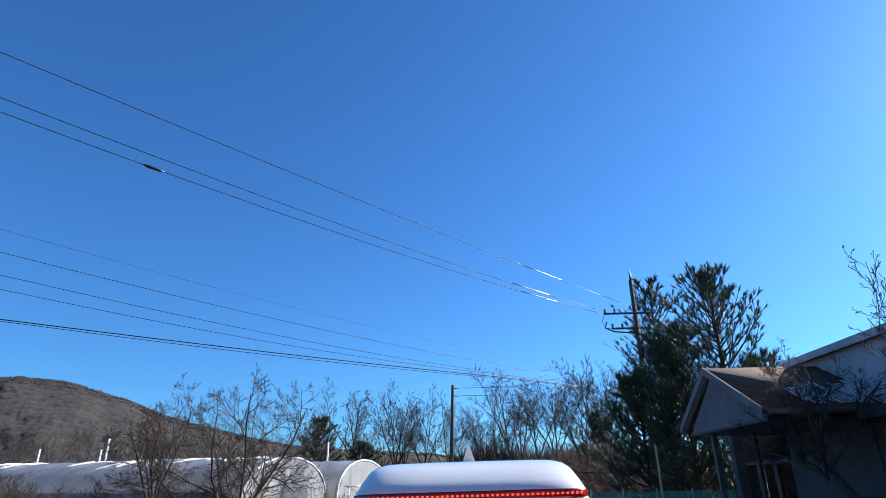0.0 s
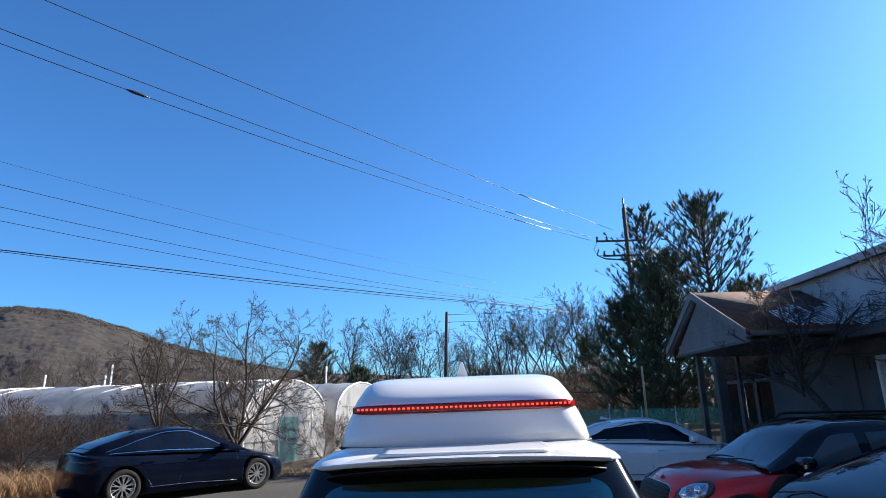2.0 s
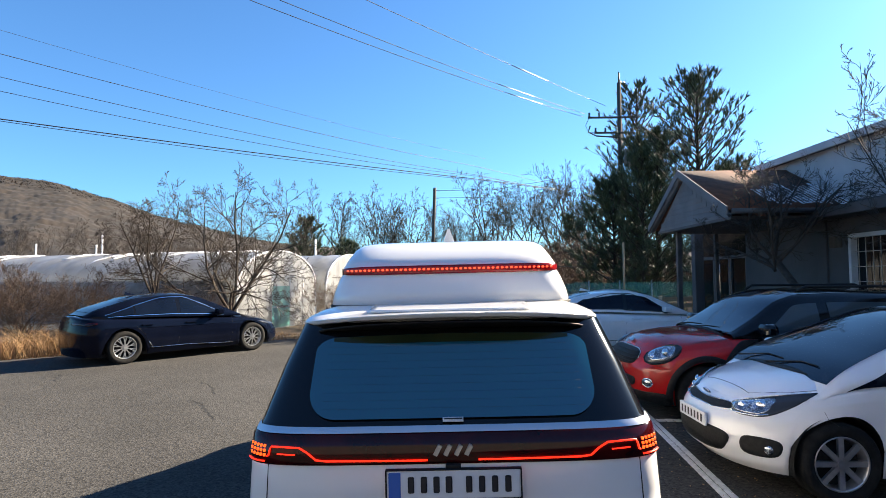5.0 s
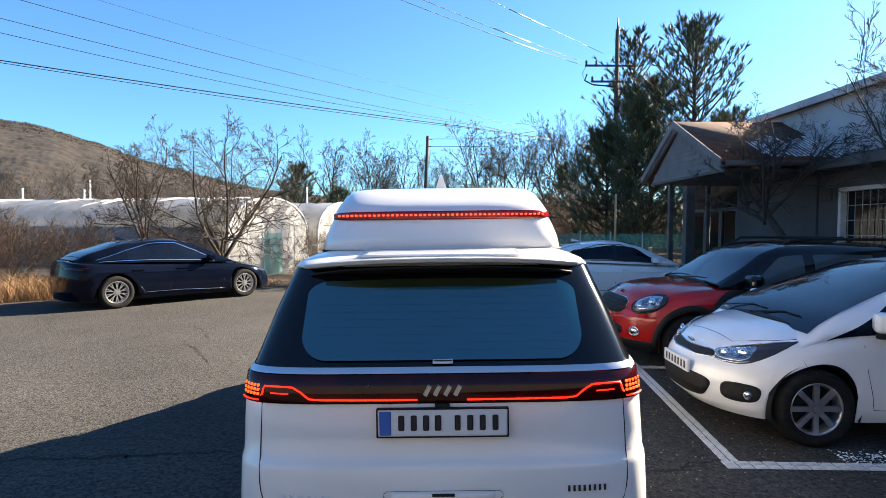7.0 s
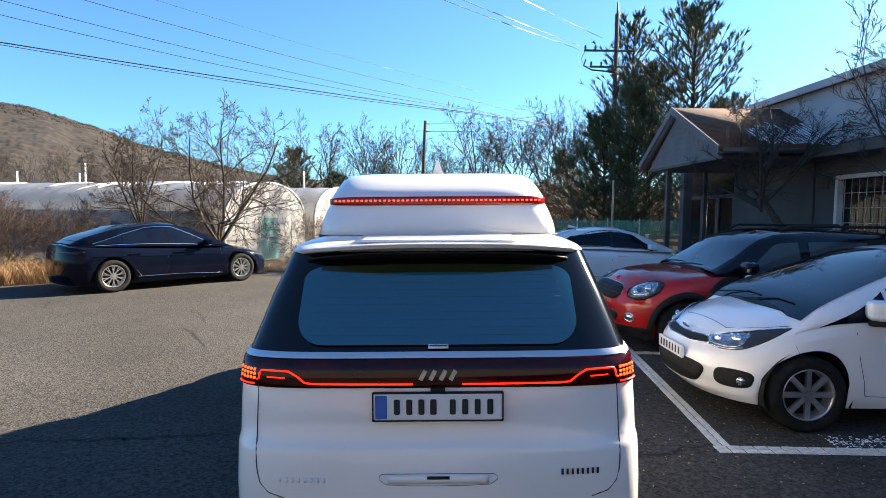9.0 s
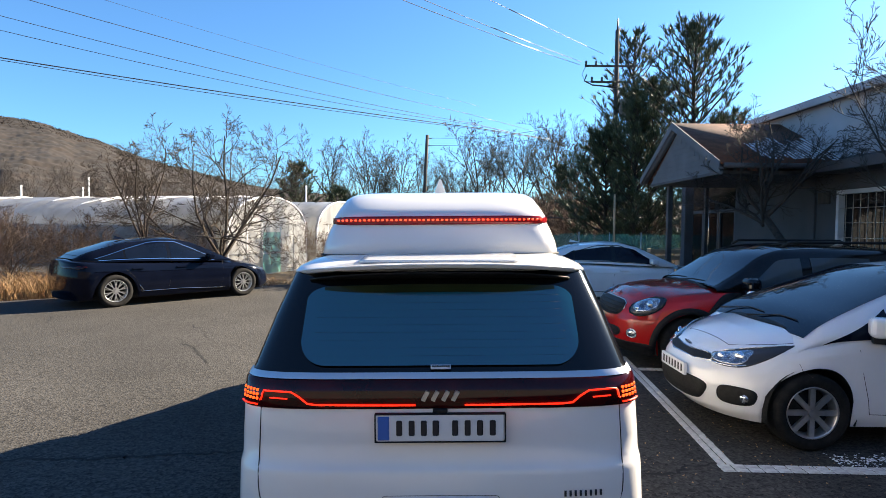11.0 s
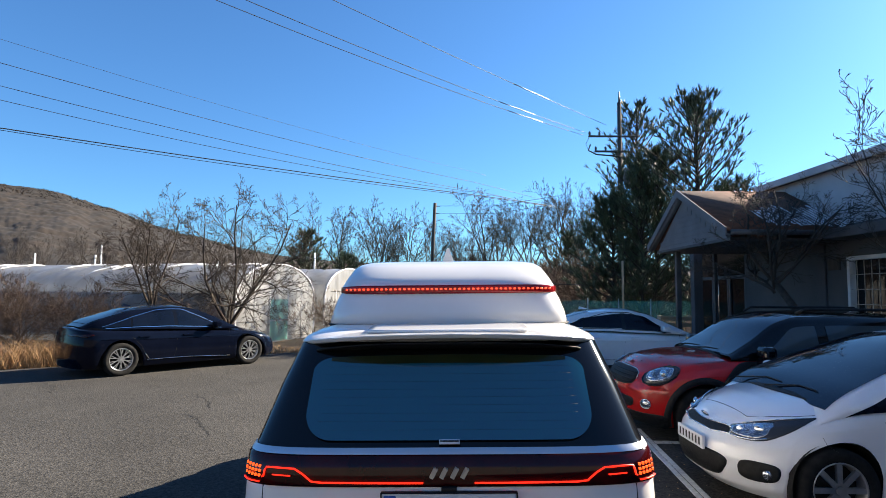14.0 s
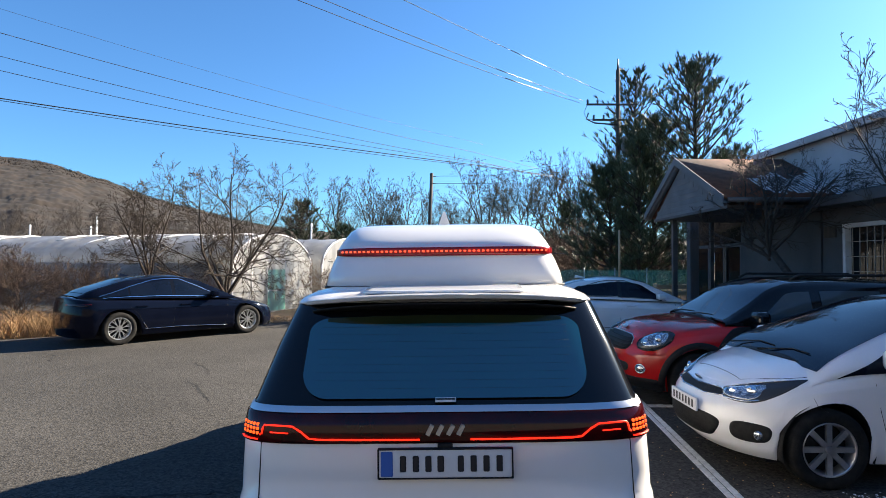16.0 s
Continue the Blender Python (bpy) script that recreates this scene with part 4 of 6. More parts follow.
def band_y(x, z):
    yr = float(np.interp(z, [1.0, 1.01, 1.06, 1.108, 1.12], [0.012, 0.004, 0.014, 0.03, 0.045]))
    w = float(np.interp(z, [1.0, 1.01, 1.06, 1.108, 1.12], [0.85, 0.854, 0.85, 0.844, 0.836]))
    q = min(abs(x) / w, 0.999)
    return yr + 0.3 * (1 - (1 - q ** 5) ** 0.2)


def van_lights():
    for s in (-1, 1):
        path = [(0.1, 1.018), (0.2, 1.018), (0.35, 1.019), (0.5, 1.02), (0.54, 1.024), (0.575, 1.05), (0.61, 1.068), (0.68, 1.07), (0.728, 1.07), (0.733, 1.06), (0.738, 1.035), (0.745, 1.033)]
        part("light_line", tube("line", [(s * x, band_y(x, z) - 0.004, z) for x, z in path], 0.0038, 6), LED_RED, BAND, "glowing red light line")
        part("light_line", tube("line", [(s * x, band_y(x, z) - 0.004, z) for x, z in ((0.625, 1.042), (0.66, 1.043), (0.7, 1.044))], 0.0028, 6), LED_RED, BAND)
        part("light_line", tube("line", [(s * x, band_y(x, 1.014) - 0.002, 1.014) for x in (0.755, 0.79, 0.82, 0.838)], 0.0032, 6), LED_RED, BAND)
        for r in range(3):
            for k in range(5):
                x = 0.76 + k * 0.016
                z = 1.036 + r * 0.0165 + k * 0.0006
                y = band_y(x, z)
                part("led", box(-0.006, -0.005, -0.0058, 0.006, 0.005, 0.0058, 0.002, 1), LED_AMBER, BAND, place=pose(s * (x - 0.002), y + 0.001, z, 0, 0, s * 45 * max(0, (x - 0.745) * 6)))
    # plain silver mark in the middle of the band
    bm = bmesh.new()
    for a, b in (((-0.07, 1.035), (-0.05, 1.072)), ((-0.03, 1.035), (-0.01, 1.072)), ((0.012, 1.035), (0.032, 1.072)), ((0.052, 1.035), (0.072, 1.072))):
        pa, pb = Vector((a[0], 0.004, a[1])), Vector((b[0], 0.012, b[1]))
        d = pb - pa
        m = Matrix.Translation((pa + pb) / 2) @ Matrix.Rotation(math.atan2(d.x, d.z), 4, "Y") @ Matrix.Diagonal((0.017, 0.014, d.length, 1))
        bmesh.ops.create_cube(bm, size=1, matrix=m)
    part("emblem", bm, SILVER_MARK, VAN, "plain silver emblem")
    part("handle_pod", box(-0.03, -0.012, 0.985, 0.03, 0.03, 1.004, 0.006), BLACK_PLASTIC, VAN)


def number_plate():
    pl = part("number_plate", box(-0.26, -0.018, 0.875, 0.26, -0.004, 0.985, 0.008, 2), PLATE_WHITE, VAN, "white number plate in a thin dark frame")
    bm = bmesh.new()
    for x0, x1, z0, z1 in ((-0.264, 0.264, 0.984, 0.989), (-0.264, 0.264, 0.871, 0.876), (-0.265, -0.26, 0.871, 0.989), (0.26, 0.265, 0.871, 0.989)):
        box(x0, -0.022, z0, x1, 0.002, z1, 0.003, 1, bm)
    part("plate_frame", bm, BLACK_PLASTIC, pl)
    part("plate_band", box(-0.252, -0.0205, 0.882, -0.205, -0.016, 0.978, 0.003, 1), PLATE_BLUE, pl, "blue strip")
    for x, w in ((-0.165, 0.024), (-0.115, 0.024), (-0.066, 0.024), (-0.018, 0.026), (0.06, 0.024), (0.11, 0.024), (0.16, 0.024), (0.211, 0.024)):
        part("plate_bar", box(x - w / 2, -0.0205, 0.9, x + w / 2, -0.017, 0.962, 0.004, 1), INK, pl)


def tailgate():
    # rear glass with rounded lower corners
    def low(u):
        e = max(0, abs(u) - 0.48) / 0.115
        return 1.165 + 0.1 * (1 - math.sqrt(max(0, 1 - min(e, 1) ** 2)))
    def high(u):
        e = max(0, abs(u) - 0.5) / 0.095
        return 1.48 - 0.012 * (abs(u) / 0.6) ** 2 - 0.055 * (1 - math.sqrt(max(0, 1 - min(e, 1) ** 2)))
    back_patch("rear_window", -0.595, 0.595, low, high, REAR_GLASS, VAN, 0.006, 61, 14, "tinted rear window coloured with the sky it mirrors", us=[0.595 * math.sin(a) for a in lin(-math.pi / 2, math.pi / 2, 81)])
    for k in range(9):
        z = 1.2 + 0.029 * k
        part("heater_line", tube("heater", [on_back(x, z, 0.0065) for x in lin(-0.54, 0.54, 25)], 0.0002, 4), BLACK_PLASTIC, VAN)
    st = part("window_sticker", fix(sheet(lambda u, v: on_back(u, v, 0.009), lin(-0.038, 0.045, 5), lin(1.152, 1.168, 3), "sticker", thick=0.001)), PLATE_WHITE, VAN, "small white sticker with unreadable print")
    part("sticker_bar", fix(sheet(lambda u, v: on_back(u, v, 0.0115), lin(-0.034, 0.041, 5), lin(1.161, 1.166, 2), "bar", thick=0.001)), INK, st)
    # tailgate seams
    for s in (-1, 1):
        pts = [on_back(s * x, z, 0.002) for x, z in ((0.742, 1.0), (0.745, 0.9), (0.747, 0.8), (0.745, 0.75), (0.743, 0.7), (0.738, 0.66), (0.725, 0.62), (0.69, 0.585), (0.62, 0.565))]
        part("tailgate_seam", tube("seam", pts, 0.0024, 6), BLACK_PLASTIC, VAN)
    # handle recess, letters as bars
    part("plate_recess", fix(sheet(lambda u, v: on_back(u, v, 0.005), lin(-0.205, 0.205, 15), lin(0.625, 0.66, 3), "recess", thick=0.004)), PEARL_PAINT, VAN, "white grip recess")
    rim = [(-0.238, 0.645), (-0.236, 0.658), (-0.225, 0.666), (-0.1, 0.667), (0.1, 0.667), (0.225, 0.666), (0.236, 0.658), (0.238, 0.645), (0.21, 0.624), (0.1, 0.619), (-0.1, 0.619), (-0.21, 0.624), (-0.238, 0.645)]
    part("grip_seam", tube("grip", [on_back(x, z, 0.009) for x, z in rim], 0.001, 5), BLACK_PLASTIC, VAN)
    part("grip_slot", fix(sheet(lambda u, v: on_back(u, v, 0.0095), lin(-0.045, 0.045, 7), lin(0.644, 0.656, 3), "slot", thick=0.002)), BLACK_PLASTIC, VAN)
    for k, x in enumerate(lin(0.5, 0.645, 8)):
        part("letter_bar", fix(sheet(lambda u, v: on_back(u, v, 0.008), lin(x - 0.0045, x + 0.0045, 3), lin(0.657, 0.68, 3), "bar", thick=0.003)), INK, VAN)
    for k, x in enumerate(lin(-0.64, -0.46, 8)):
        part("letter_bar", fix(sheet(lambda u, v: on_back(u, v, 0.006), lin(x - 0.005, x + 0.005, 3), lin(0.63, 0.65, 3), "bar", thick=0.002)), PLATE_WHITE, VAN)
    # spoiler over the glass
    def spoiler(u, v):
        a = abs(u)
        front = 0.78
        back = 0.2 + 0.25 * (a / 0.69) ** 4
        lift = 1.574 - 0.04 * (a / 0.69) ** 2.6
        # v: 0 top front, 0.55 rear edge, 1 underside front
        if v < 0.5:
            t = v / 0.5
            return (u, front + (back - front) * t, lift + 0.03 * (1 - t) ** 1.1)
        if v < 0.65:
            t = (v - 0.5) / 0.15
            return (u, back + 0.012 * t, lift - 0.016 * t)
        t = (v - 0.65) / 0.35
        return (u, back + 0.012 + (0.42 - back) * t, lift - 0.016 - 0.02 * t)
    part("spoiler", fix(sheet(spoiler, lin(-0.69, 0.69, 41), [0, 0.1, 0.2, 0.3, 0.4, 0.46, 0.5, 0.52, 0.6, 0.65, 0.7, 0.85, 1.0], "spoiler", thick=0.008)), PEARL_PAINT, VAN, "white roof spoiler")
    def pad(u, v):
        y = 0.3 + 0.26 * v + 0.05 * (abs(u) / 0.4) ** 4
        return (u, y, 1.588 + 0.016 * v - 0.012 * (abs(u) / 0.69) ** 2.6)
    part("spoiler_pad", fix(sheet(pad, lin(-0.37, 0.37, 25), lin(0, 1, 6), "pad", thick=0.01)), PEARL_PAINT, VAN, "raised middle of the spoiler")
    back_patch("spoiler_reflection", -0.52, 0.52, lambda u: high(u) - 0.034 + 0.02 * (abs(u) / 0.52) ** 4, high, SPOILER_REFLECTION, VAN, 0.008, 41, 4, "olive spoiler reflection painted along the glass edge")
    part("spoiler_visor", fix(sheet(lambda u, v: (u, 0.225 + 0.1 * v + 0.13 * (abs(u) / 0.62) ** 3, 1.54 - 0.032 * v - 0.04 * (abs(u) / 0.62) ** 3), lin(-0.6, 0.6, 31), lin(0, 1, 5), "visor", thick=0.006)), BLACK_PLASTIC, VAN)


def high_roof():
    hr = part("high_roof", stack([(1.59, 0.475, 3.5, 0.596, 0.28, 0.9), (1.615, 0.465, 3.5, 0.598, 0.28, 0.9), (1.66, 0.468, 3.5, 0.588, 0.28, 0.9), (1.72, 0.488, 3.45, 0.567, 0.28, 0.95), (1.755, 0.5, 3.4, 0.55, 0.28, 1.0), (1.785, 0.505, 3.35, 0.545, 0.28, 1.0),
                              (1.83, 0.56, 3.2, 0.525, 0.26, 1.0), (1.88, 0.64, 3.05, 0.5, 0.24, 1.0), (1.905, 0.72, 2.95, 0.475, 0.22, 1.0), (1.92, 0.82, 2.85, 0.44, 0.2, 0.9), (1.928, 0.95, 2.7, 0.38, 0.2, 0.8)], p=4.5, cap_top=True), PEARL_PAINT, VAN, "white raised roof shell")
    half = outline(0.46, 3.52, 0.602, 0.28, 0.9, p=4.5)
    part("gasket", tube("gasket", [(x, y, 1.6) for x, y in half] + [(-x, y, 1.6) for x, y in half[::-1]], 0.006, 6), BLACK_PLASTIC, hr, "thin black seam")
    def bar_y(x, off):
        q = min(abs(x) / 0.55, 0.999)
        return 0.5 + 0.28 * (1 - (1 - q ** 4.5) ** (1 / 4.5)) - off
    bar = part("brake_light_bar", fix(sheet(lambda u, v: (u, bar_y(u, 0.012), 1.768 + (v - 0.5) * 0.042 * (1 - 0.35 * (abs(u) / 0.54) ** 10)), lin(-0.54, 0.54, 61), lin(0, 1, 4), "bar", thick=0.01)), TAIL_RED, hr, "long red brake light bar")
    for x in lin(-0.5, 0.5, 46):
        part("led", box(-0.006, -0.004, -0.0045, 0.006, 0.004, 0.0045, 0.002, 1), LED_BAR, bar, place=pose(x, bar_y(x, 0.013), 1.77))
    part("antenna_fin", fix(mesh_of("fin", [(-0.035, -0.1, 0), (0.035, -0.1, 0), (0.02, 0.16, 0), (-0.02, 0.16, 0), (-0.006, -0.09, 0.085), (0.006, -0.09, 0.085), (0.008, -0.02, 0.05), (-0.008, -0.02, 0.05)],
                                  [(0, 1, 5, 4), (1, 2, 6, 5), (2, 3, 7, 6), (3, 0, 4, 7), (4, 5, 6, 7), (0, 3, 2, 1)])), PEARL_PAINT, hr, place=pose(0, 1.15, 1.926))
    hr.matrix_basis = Matrix.Translation((0.001, 0.147, -0.111)) @ Matrix.Scale(1.065, 4)
    return hr


van_lights()
number_plate()
tailgate()
high_roof()


# ---- building ----
WX = 8.0
HOUSE = thing("house", "pale stuccoed low building with a gabled porch", "building")
WY0, WY1, WZ0, WZ1 = 6.9, 9.25, 1.0, 2.47          # window opening
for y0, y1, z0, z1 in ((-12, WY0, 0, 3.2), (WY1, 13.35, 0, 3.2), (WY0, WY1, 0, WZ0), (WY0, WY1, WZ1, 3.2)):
    part("wall", box(WX, y0, z0, WX + 0.25, y1, z1), SHADED_STUCCO, HOUSE)
part("upper_wall", box(WX + 0.05, -12, 3.2, WX + 0.3, 12.3, 4.42), STUCCO, HOUSE)
part("upper_wall", box(WX + 0.3, 12.05, 2.9, 16, 12.3, 4.42), STUCCO, HOUSE)
part("pilaster", box(WX - 0.05, 9.95, 0, WX - 0.003, 10.25, 2.85, 0.01), SHADED_STUCCO, HOUSE)
part("roof_cap", box(WX - 0.12, -12.1, 4.4, 16.2, 12.45, 4.5, 0.02), DARK_TRIM, HOUSE)
part("roof_edge", box(WX - 0.17, -12.12, 4.37, WX - 0.12, 12.5, 4.53, 0.01), STUCCO, HOUSE)
part("wall", box(15.8, -12, 0, 16, 16.4, 4.4), STUCCO, HOUSE)
part("wall", box(WX, -12.2, 0, 16, -12.0, 4.4), STUCCO, HOUSE)
part("eave", box(WX - 0.75, -12, 2.86, WX - 0.003, 9.2, 2.93, 0.01), DARK_TRIM, HOUSE)
part("fascia", box(WX - 0.8, -12, 2.84, WX - 0.753, 9.2, 3.02, 0.01), DARK_TRIM, HOUSE)
win = part("window", box(WX + 0.12, WY0, WZ0, WX + 0.14, WY1, WZ1), WINDOW_GLASS, HOUSE, "dark window with a white grille")
bm = bmesh.new()
for a in ((WY0 - 0.06, WZ1 - 0.01, WY1 + 0.06, WZ1 + 0.07), (WY0 - 0.06, WZ0 - 0.07, WY1 + 0.06, WZ0 + 0.01), (WY0 - 0.06, WZ0, WY0 + 0.02, WZ1), (WY1 - 0.02, WZ0, WY1 + 0.06, WZ1)):
    box(WX - 0.03, a[0], a[1], WX + 0.1, a[2], a[3], 0.006, 1, bm)
part("window_frame", bm, WHITE_TRIM, win)
for k in range(1, 12):
    y = WY0 + (WY1 - WY0) * k / 12
    part("grille_bar", box(WX - 0.008, y - 0.006, WZ0, WX + 0.004, y + 0.006, WZ1), STEEL_PIPE, win)
for k in range(1, 5):
    z = WZ0 + (WZ1 - WZ0) * k / 5
    part("grille_bar", box(WX + 0.005, WY0, z - 0.006, WX + 0.017, WY1, z + 0.006), STEEL_PIPE, win)
# entrance behind the porch
part("wall", box(WX + 0.25, 13.35, 0, 15.8, 13.5, 3.3), STUCCO, HOUSE)
part("entrance_wall", box(WX + 0.02, 13.36, 2.3, WX + 0.2, 16.4, 3.3), WINDOW_GLASS, HOUSE)
part("wall", box(WX + 0.2, 16.25, 0, 15.8, 16.4, 3.3), SHADED_STUCCO, HOUSE)
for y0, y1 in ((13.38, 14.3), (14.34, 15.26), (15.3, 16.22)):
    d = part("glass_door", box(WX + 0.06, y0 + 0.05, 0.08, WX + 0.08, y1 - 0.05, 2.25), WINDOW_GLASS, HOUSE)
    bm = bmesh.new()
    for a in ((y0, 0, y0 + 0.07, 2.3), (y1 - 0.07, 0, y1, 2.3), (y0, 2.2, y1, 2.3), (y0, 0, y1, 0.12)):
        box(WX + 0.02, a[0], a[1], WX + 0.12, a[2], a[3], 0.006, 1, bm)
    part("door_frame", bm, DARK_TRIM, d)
part("column", box(6.9, 14.0, 0, 7.15, 14.25, 3.0, 0.02), SHADED_STUCCO, HOUSE)
part("porch_post", box(5.9, 12.7, 0, 6.02, 12.82, 3.0, 0.01), DARK_TRIM, HOUSE)
part("porch_post", box(7.2, 13.4, 0, 7.3, 13.5, 3.0, 0.01), DARK_TRIM, HOUSE)
# porch roof: ridge along x
PX0, PX1, PYN, PYF, PYR, PZE, PZR = 5.65, 9.2, 9.1, 13.6, 11.5, 3.02, 4.2
for yy, m, lab in ((PYF, SHINGLE, ""), (PYN, SHINGLE, "")):
    part("roof_slope", fix(sheet(lambda u, v: (u, PYR + (yy - PYR) * v, PZR + (PZE - PZR) * v), lin(PX0 - 0.15, PX1, 3), lin(0, 1, 3), "slope", thick=0.06)), m, HOUSE)
gable = fix(mesh_of("gable", [(PX0, PYN + 0.3, PZE - 0.1), (PX0, PYF - 0.3, PZE - 0.1), (PX0, PYR, PZR - 0.08), (PX0 + 0.1, PYN + 0.3, PZE - 0.1), (PX0 + 0.1, PYF - 0.3, PZE - 0.1), (PX0 + 0.1, PYR, PZR - 0.08)],
                            [(0, 1, 2), (5, 4, 3), (0, 3, 4, 1), (1, 4, 5, 2), (2, 5, 3, 0)]))
part("gable", gable, SHADED_GABLE, HOUSE)
part("porch_ceiling", box(PX0, PYN + 0.2, PZE - 0.16, PX1, PYF - 0.2, PZE - 0.1), DARK_TRIM, HOUSE)

# frost left on the shaded lower slope of the porch roof
rng = random.Random(6)
v, f = [], []
for i in range(26):
    x = 6.5 + i * 0.095
    n = 7
    t0, t1 = 0.42 + 0.2 * rng.random(), 0.97 - 0.1 * rng.random()
    b = len(v)
    for k in range(n):
        t = t0 + (t1 - t0) * k / (n - 1)
        w = 0.018 + 0.022 * rng.random()
        y, z = PYR + (PYN - PYR) * t, PZR + (PZE - PZR) * t + 0.075
        v += [(x - w, y, z), (x + w, y, z)]
    f += [(b + 2 * k, b + 2 * k + 1, b + 2 * k + 3, b + 2 * k + 2) for k in range(n - 1)]
tagged(part("roof_frost", mesh_of("frost", v, f), FROST), "streaks of frost on the porch roof", "frost", kind="stuff")
# unseen plain wall, added to close the lot, bounce sun and cut sky light
tagged(part("bounce_wall", box(-16, -11.4, 0, 16, -11, 6), CONCRETE), "plain unseen wall added behind the lot to bounce and block light", "wall", kind="structure")

for k in range(9):
    z = PZE - 0.02 + k * 0.125
    half = (PYF - PYN) / 2 * (1 - (z - PZE + 0.1) / (PZR - PZE)) - 0.5
    if half > 0.15:
        part("gable_board", box(PX0 - 0.012, PYR - half, z, PX0 - 0.002, PYR + half, z + 0.118, 0.003, 1), SHADED_GABLE, HOUSE)
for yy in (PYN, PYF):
    part("soffit", fix(sheet(lambda u, v: (u, PYR + (yy - PYR) * v, PZR + (PZE - PZR) * v - 0.085), lin(PX0 - 0.15, PX0 - 0.02, 3), lin(0, 1, 3), "soffit", thick=0.02)), SHADED_GABLE, HOUSE)
part("rake_board", fix(mesh_of("rake", [(PX0 - 0.16, PYR, PZR + 0.08), (PX0 - 0.16, PYF, PZE + 0.08), (PX0 - 0.16, PYF, PZE - 0.08), (PX0 - 0.16, PYR, PZR - 0.1), (PX0 - 0.19, PYR, PZR + 0.08), (PX0 - 0.19, PYF, PZE + 0.08), (PX0 - 0.19, PYF, PZE - 0.08), (PX0 - 0.19, PYR, PZR - 0.1)],
                                 [(0, 1, 2, 3), (7, 6, 5, 4), (0, 4, 5, 1), (1, 5, 6, 2), (2, 6, 7, 3), (3, 7, 4, 0)])), SHADED_GABLE, HOUSE)
part("rake_board", fix(mesh_of("rake", [(PX0 - 0.16, PYR, PZR + 0.08), (PX0 - 0.16, PYN, PZE + 0.08), (PX0 - 0.16, PYN, PZE - 0.08), (PX0 - 0.16, PYR, PZR - 0.1), (PX0 - 0.19, PYR, PZR + 0.08), (PX0 - 0.19, PYN, PZE + 0.08), (PX0 - 0.19, PYN, PZE - 0.08), (PX0 - 0.19, PYR, PZR - 0.1)],
                                 [(0, 1, 2, 3), (7, 6, 5, 4), (0, 4, 5, 1), (1, 5, 6, 2), (2, 6, 7, 3), (3, 7, 4, 0)])), SHADED_GABLE, HOUSE)
part("gutter", tube("gutter", [(PX0 - 0.1, PYN - 0.05, PZE - 0.02), (WX - 0.2, PYN - 0.05, PZE - 0.02)], 0.055, 8), DARK_TRIM, HOUSE)


# ---- plants ----
def grow(v, f, p, d, length, r, level, rng, bend, up, angle, kids, shrink, thin, sides):
    """Adds one limb and its side limbs."""
    steps = 4 if level > 1 else 3
    pts, rad = [p.copy()], [r]
    cur, dirn = p.copy(), d.copy()
    for i in range(steps):
        dirn = (dirn + Vector((rng.gauss(0, bend), rng.gauss(0, bend), rng.gauss(0, bend) + up))).normalized()
        cur = cur + dirn * (length / steps)
        pts.append(cur.copy())
        rad.append(max(r * (1 - 0.72 * (i + 1) / steps), thin))
    tube_data(pts, rad, sides[min(level, len(sides) - 1)], v, f, cap=False)
    if level == 0:
        return
    n = kids[min(level, len(kids) - 1)]
    for k in range(n):
        t = 0.22 + 0.78 * (k + rng.random() * 0.8) / n
        i = min(int(t * steps), steps - 1)
        q = pts[i].lerp(pts[i + 1], t * steps - i)
        axis = (pts[i + 1] - pts[i]).normalized()
        side = axis.cross(Vector((rng.gauss(0, 1), rng.gauss(0, 1), rng.gauss(0, 1)))).normalized()
        a = radians(rng.uniform(angle * 0.65, angle * 1.25))
        nd = axis * math.cos(a) + side * math.sin(a)
        grow(v, f, q, nd, length * shrink * rng.uniform(0.7, 1.15) * (1.1 - 0.45 * t), max(rad[i] * 0.6, thin), level - 1, rng, bend, up, angle, kids, shrink, thin, sides)


def bare_tree(name, label, place, seed, height, stems, material, twig_mat, levels=4, angle=38, trunk_r=0.12, lean=0.12, up=0.05, kids=(0, 4, 5, 6, 7), shrink=0.55, thin=0.006, fork=0.3, group="", bend=0.13, leanto=(0, 0), stem_r=0.42):
    """A leafless tree: a trunk and stems, and its branches down to the twigs."""
    rng = random.Random(seed)
    ob = thing(name, label, "tree", place, group)
    fh = height * fork
    top = Vector((leanto[0], leanto[1], fh))
    v, f = tube_data([(0, 0, -0.1), (0.02 + leanto[0] * 0.15, leanto[1] * 0.15, fh * 0.35), (leanto[0] * 0.55 + 0.03, leanto[1] * 0.55, fh * 0.7), top], [trunk_r * 1.35, trunk_r, trunk_r * 0.9, trunk_r * 0.8], 9)
    part("trunk", mesh_of("trunk", v, f, True), material, ob)
    v, f = [], []
    for k in range(stems):
        a = 2 * math.pi * (k + rng.random() * 0.6) / stems
        tilt = lean * rng.uniform(0.6, 1.3) * (0.15 if k == 0 and stems > 2 else 1)
        d = Vector((math.cos(a) * tilt, math.sin(a) * tilt, 1)).normalized()
        grow(v, f, top - Vector((0, 0, fh * 0.12 * rng.random())), d, (height - fh) * rng.uniform(0.75, 1.0), trunk_r * stem_r, levels, rng, bend, up, angle, kids, shrink, thin, (3, 3, 4, 5, 6))
    part("crown", mesh_of("crown", v, f, True), twig_mat, ob, "bare branches and twigs")
    return ob


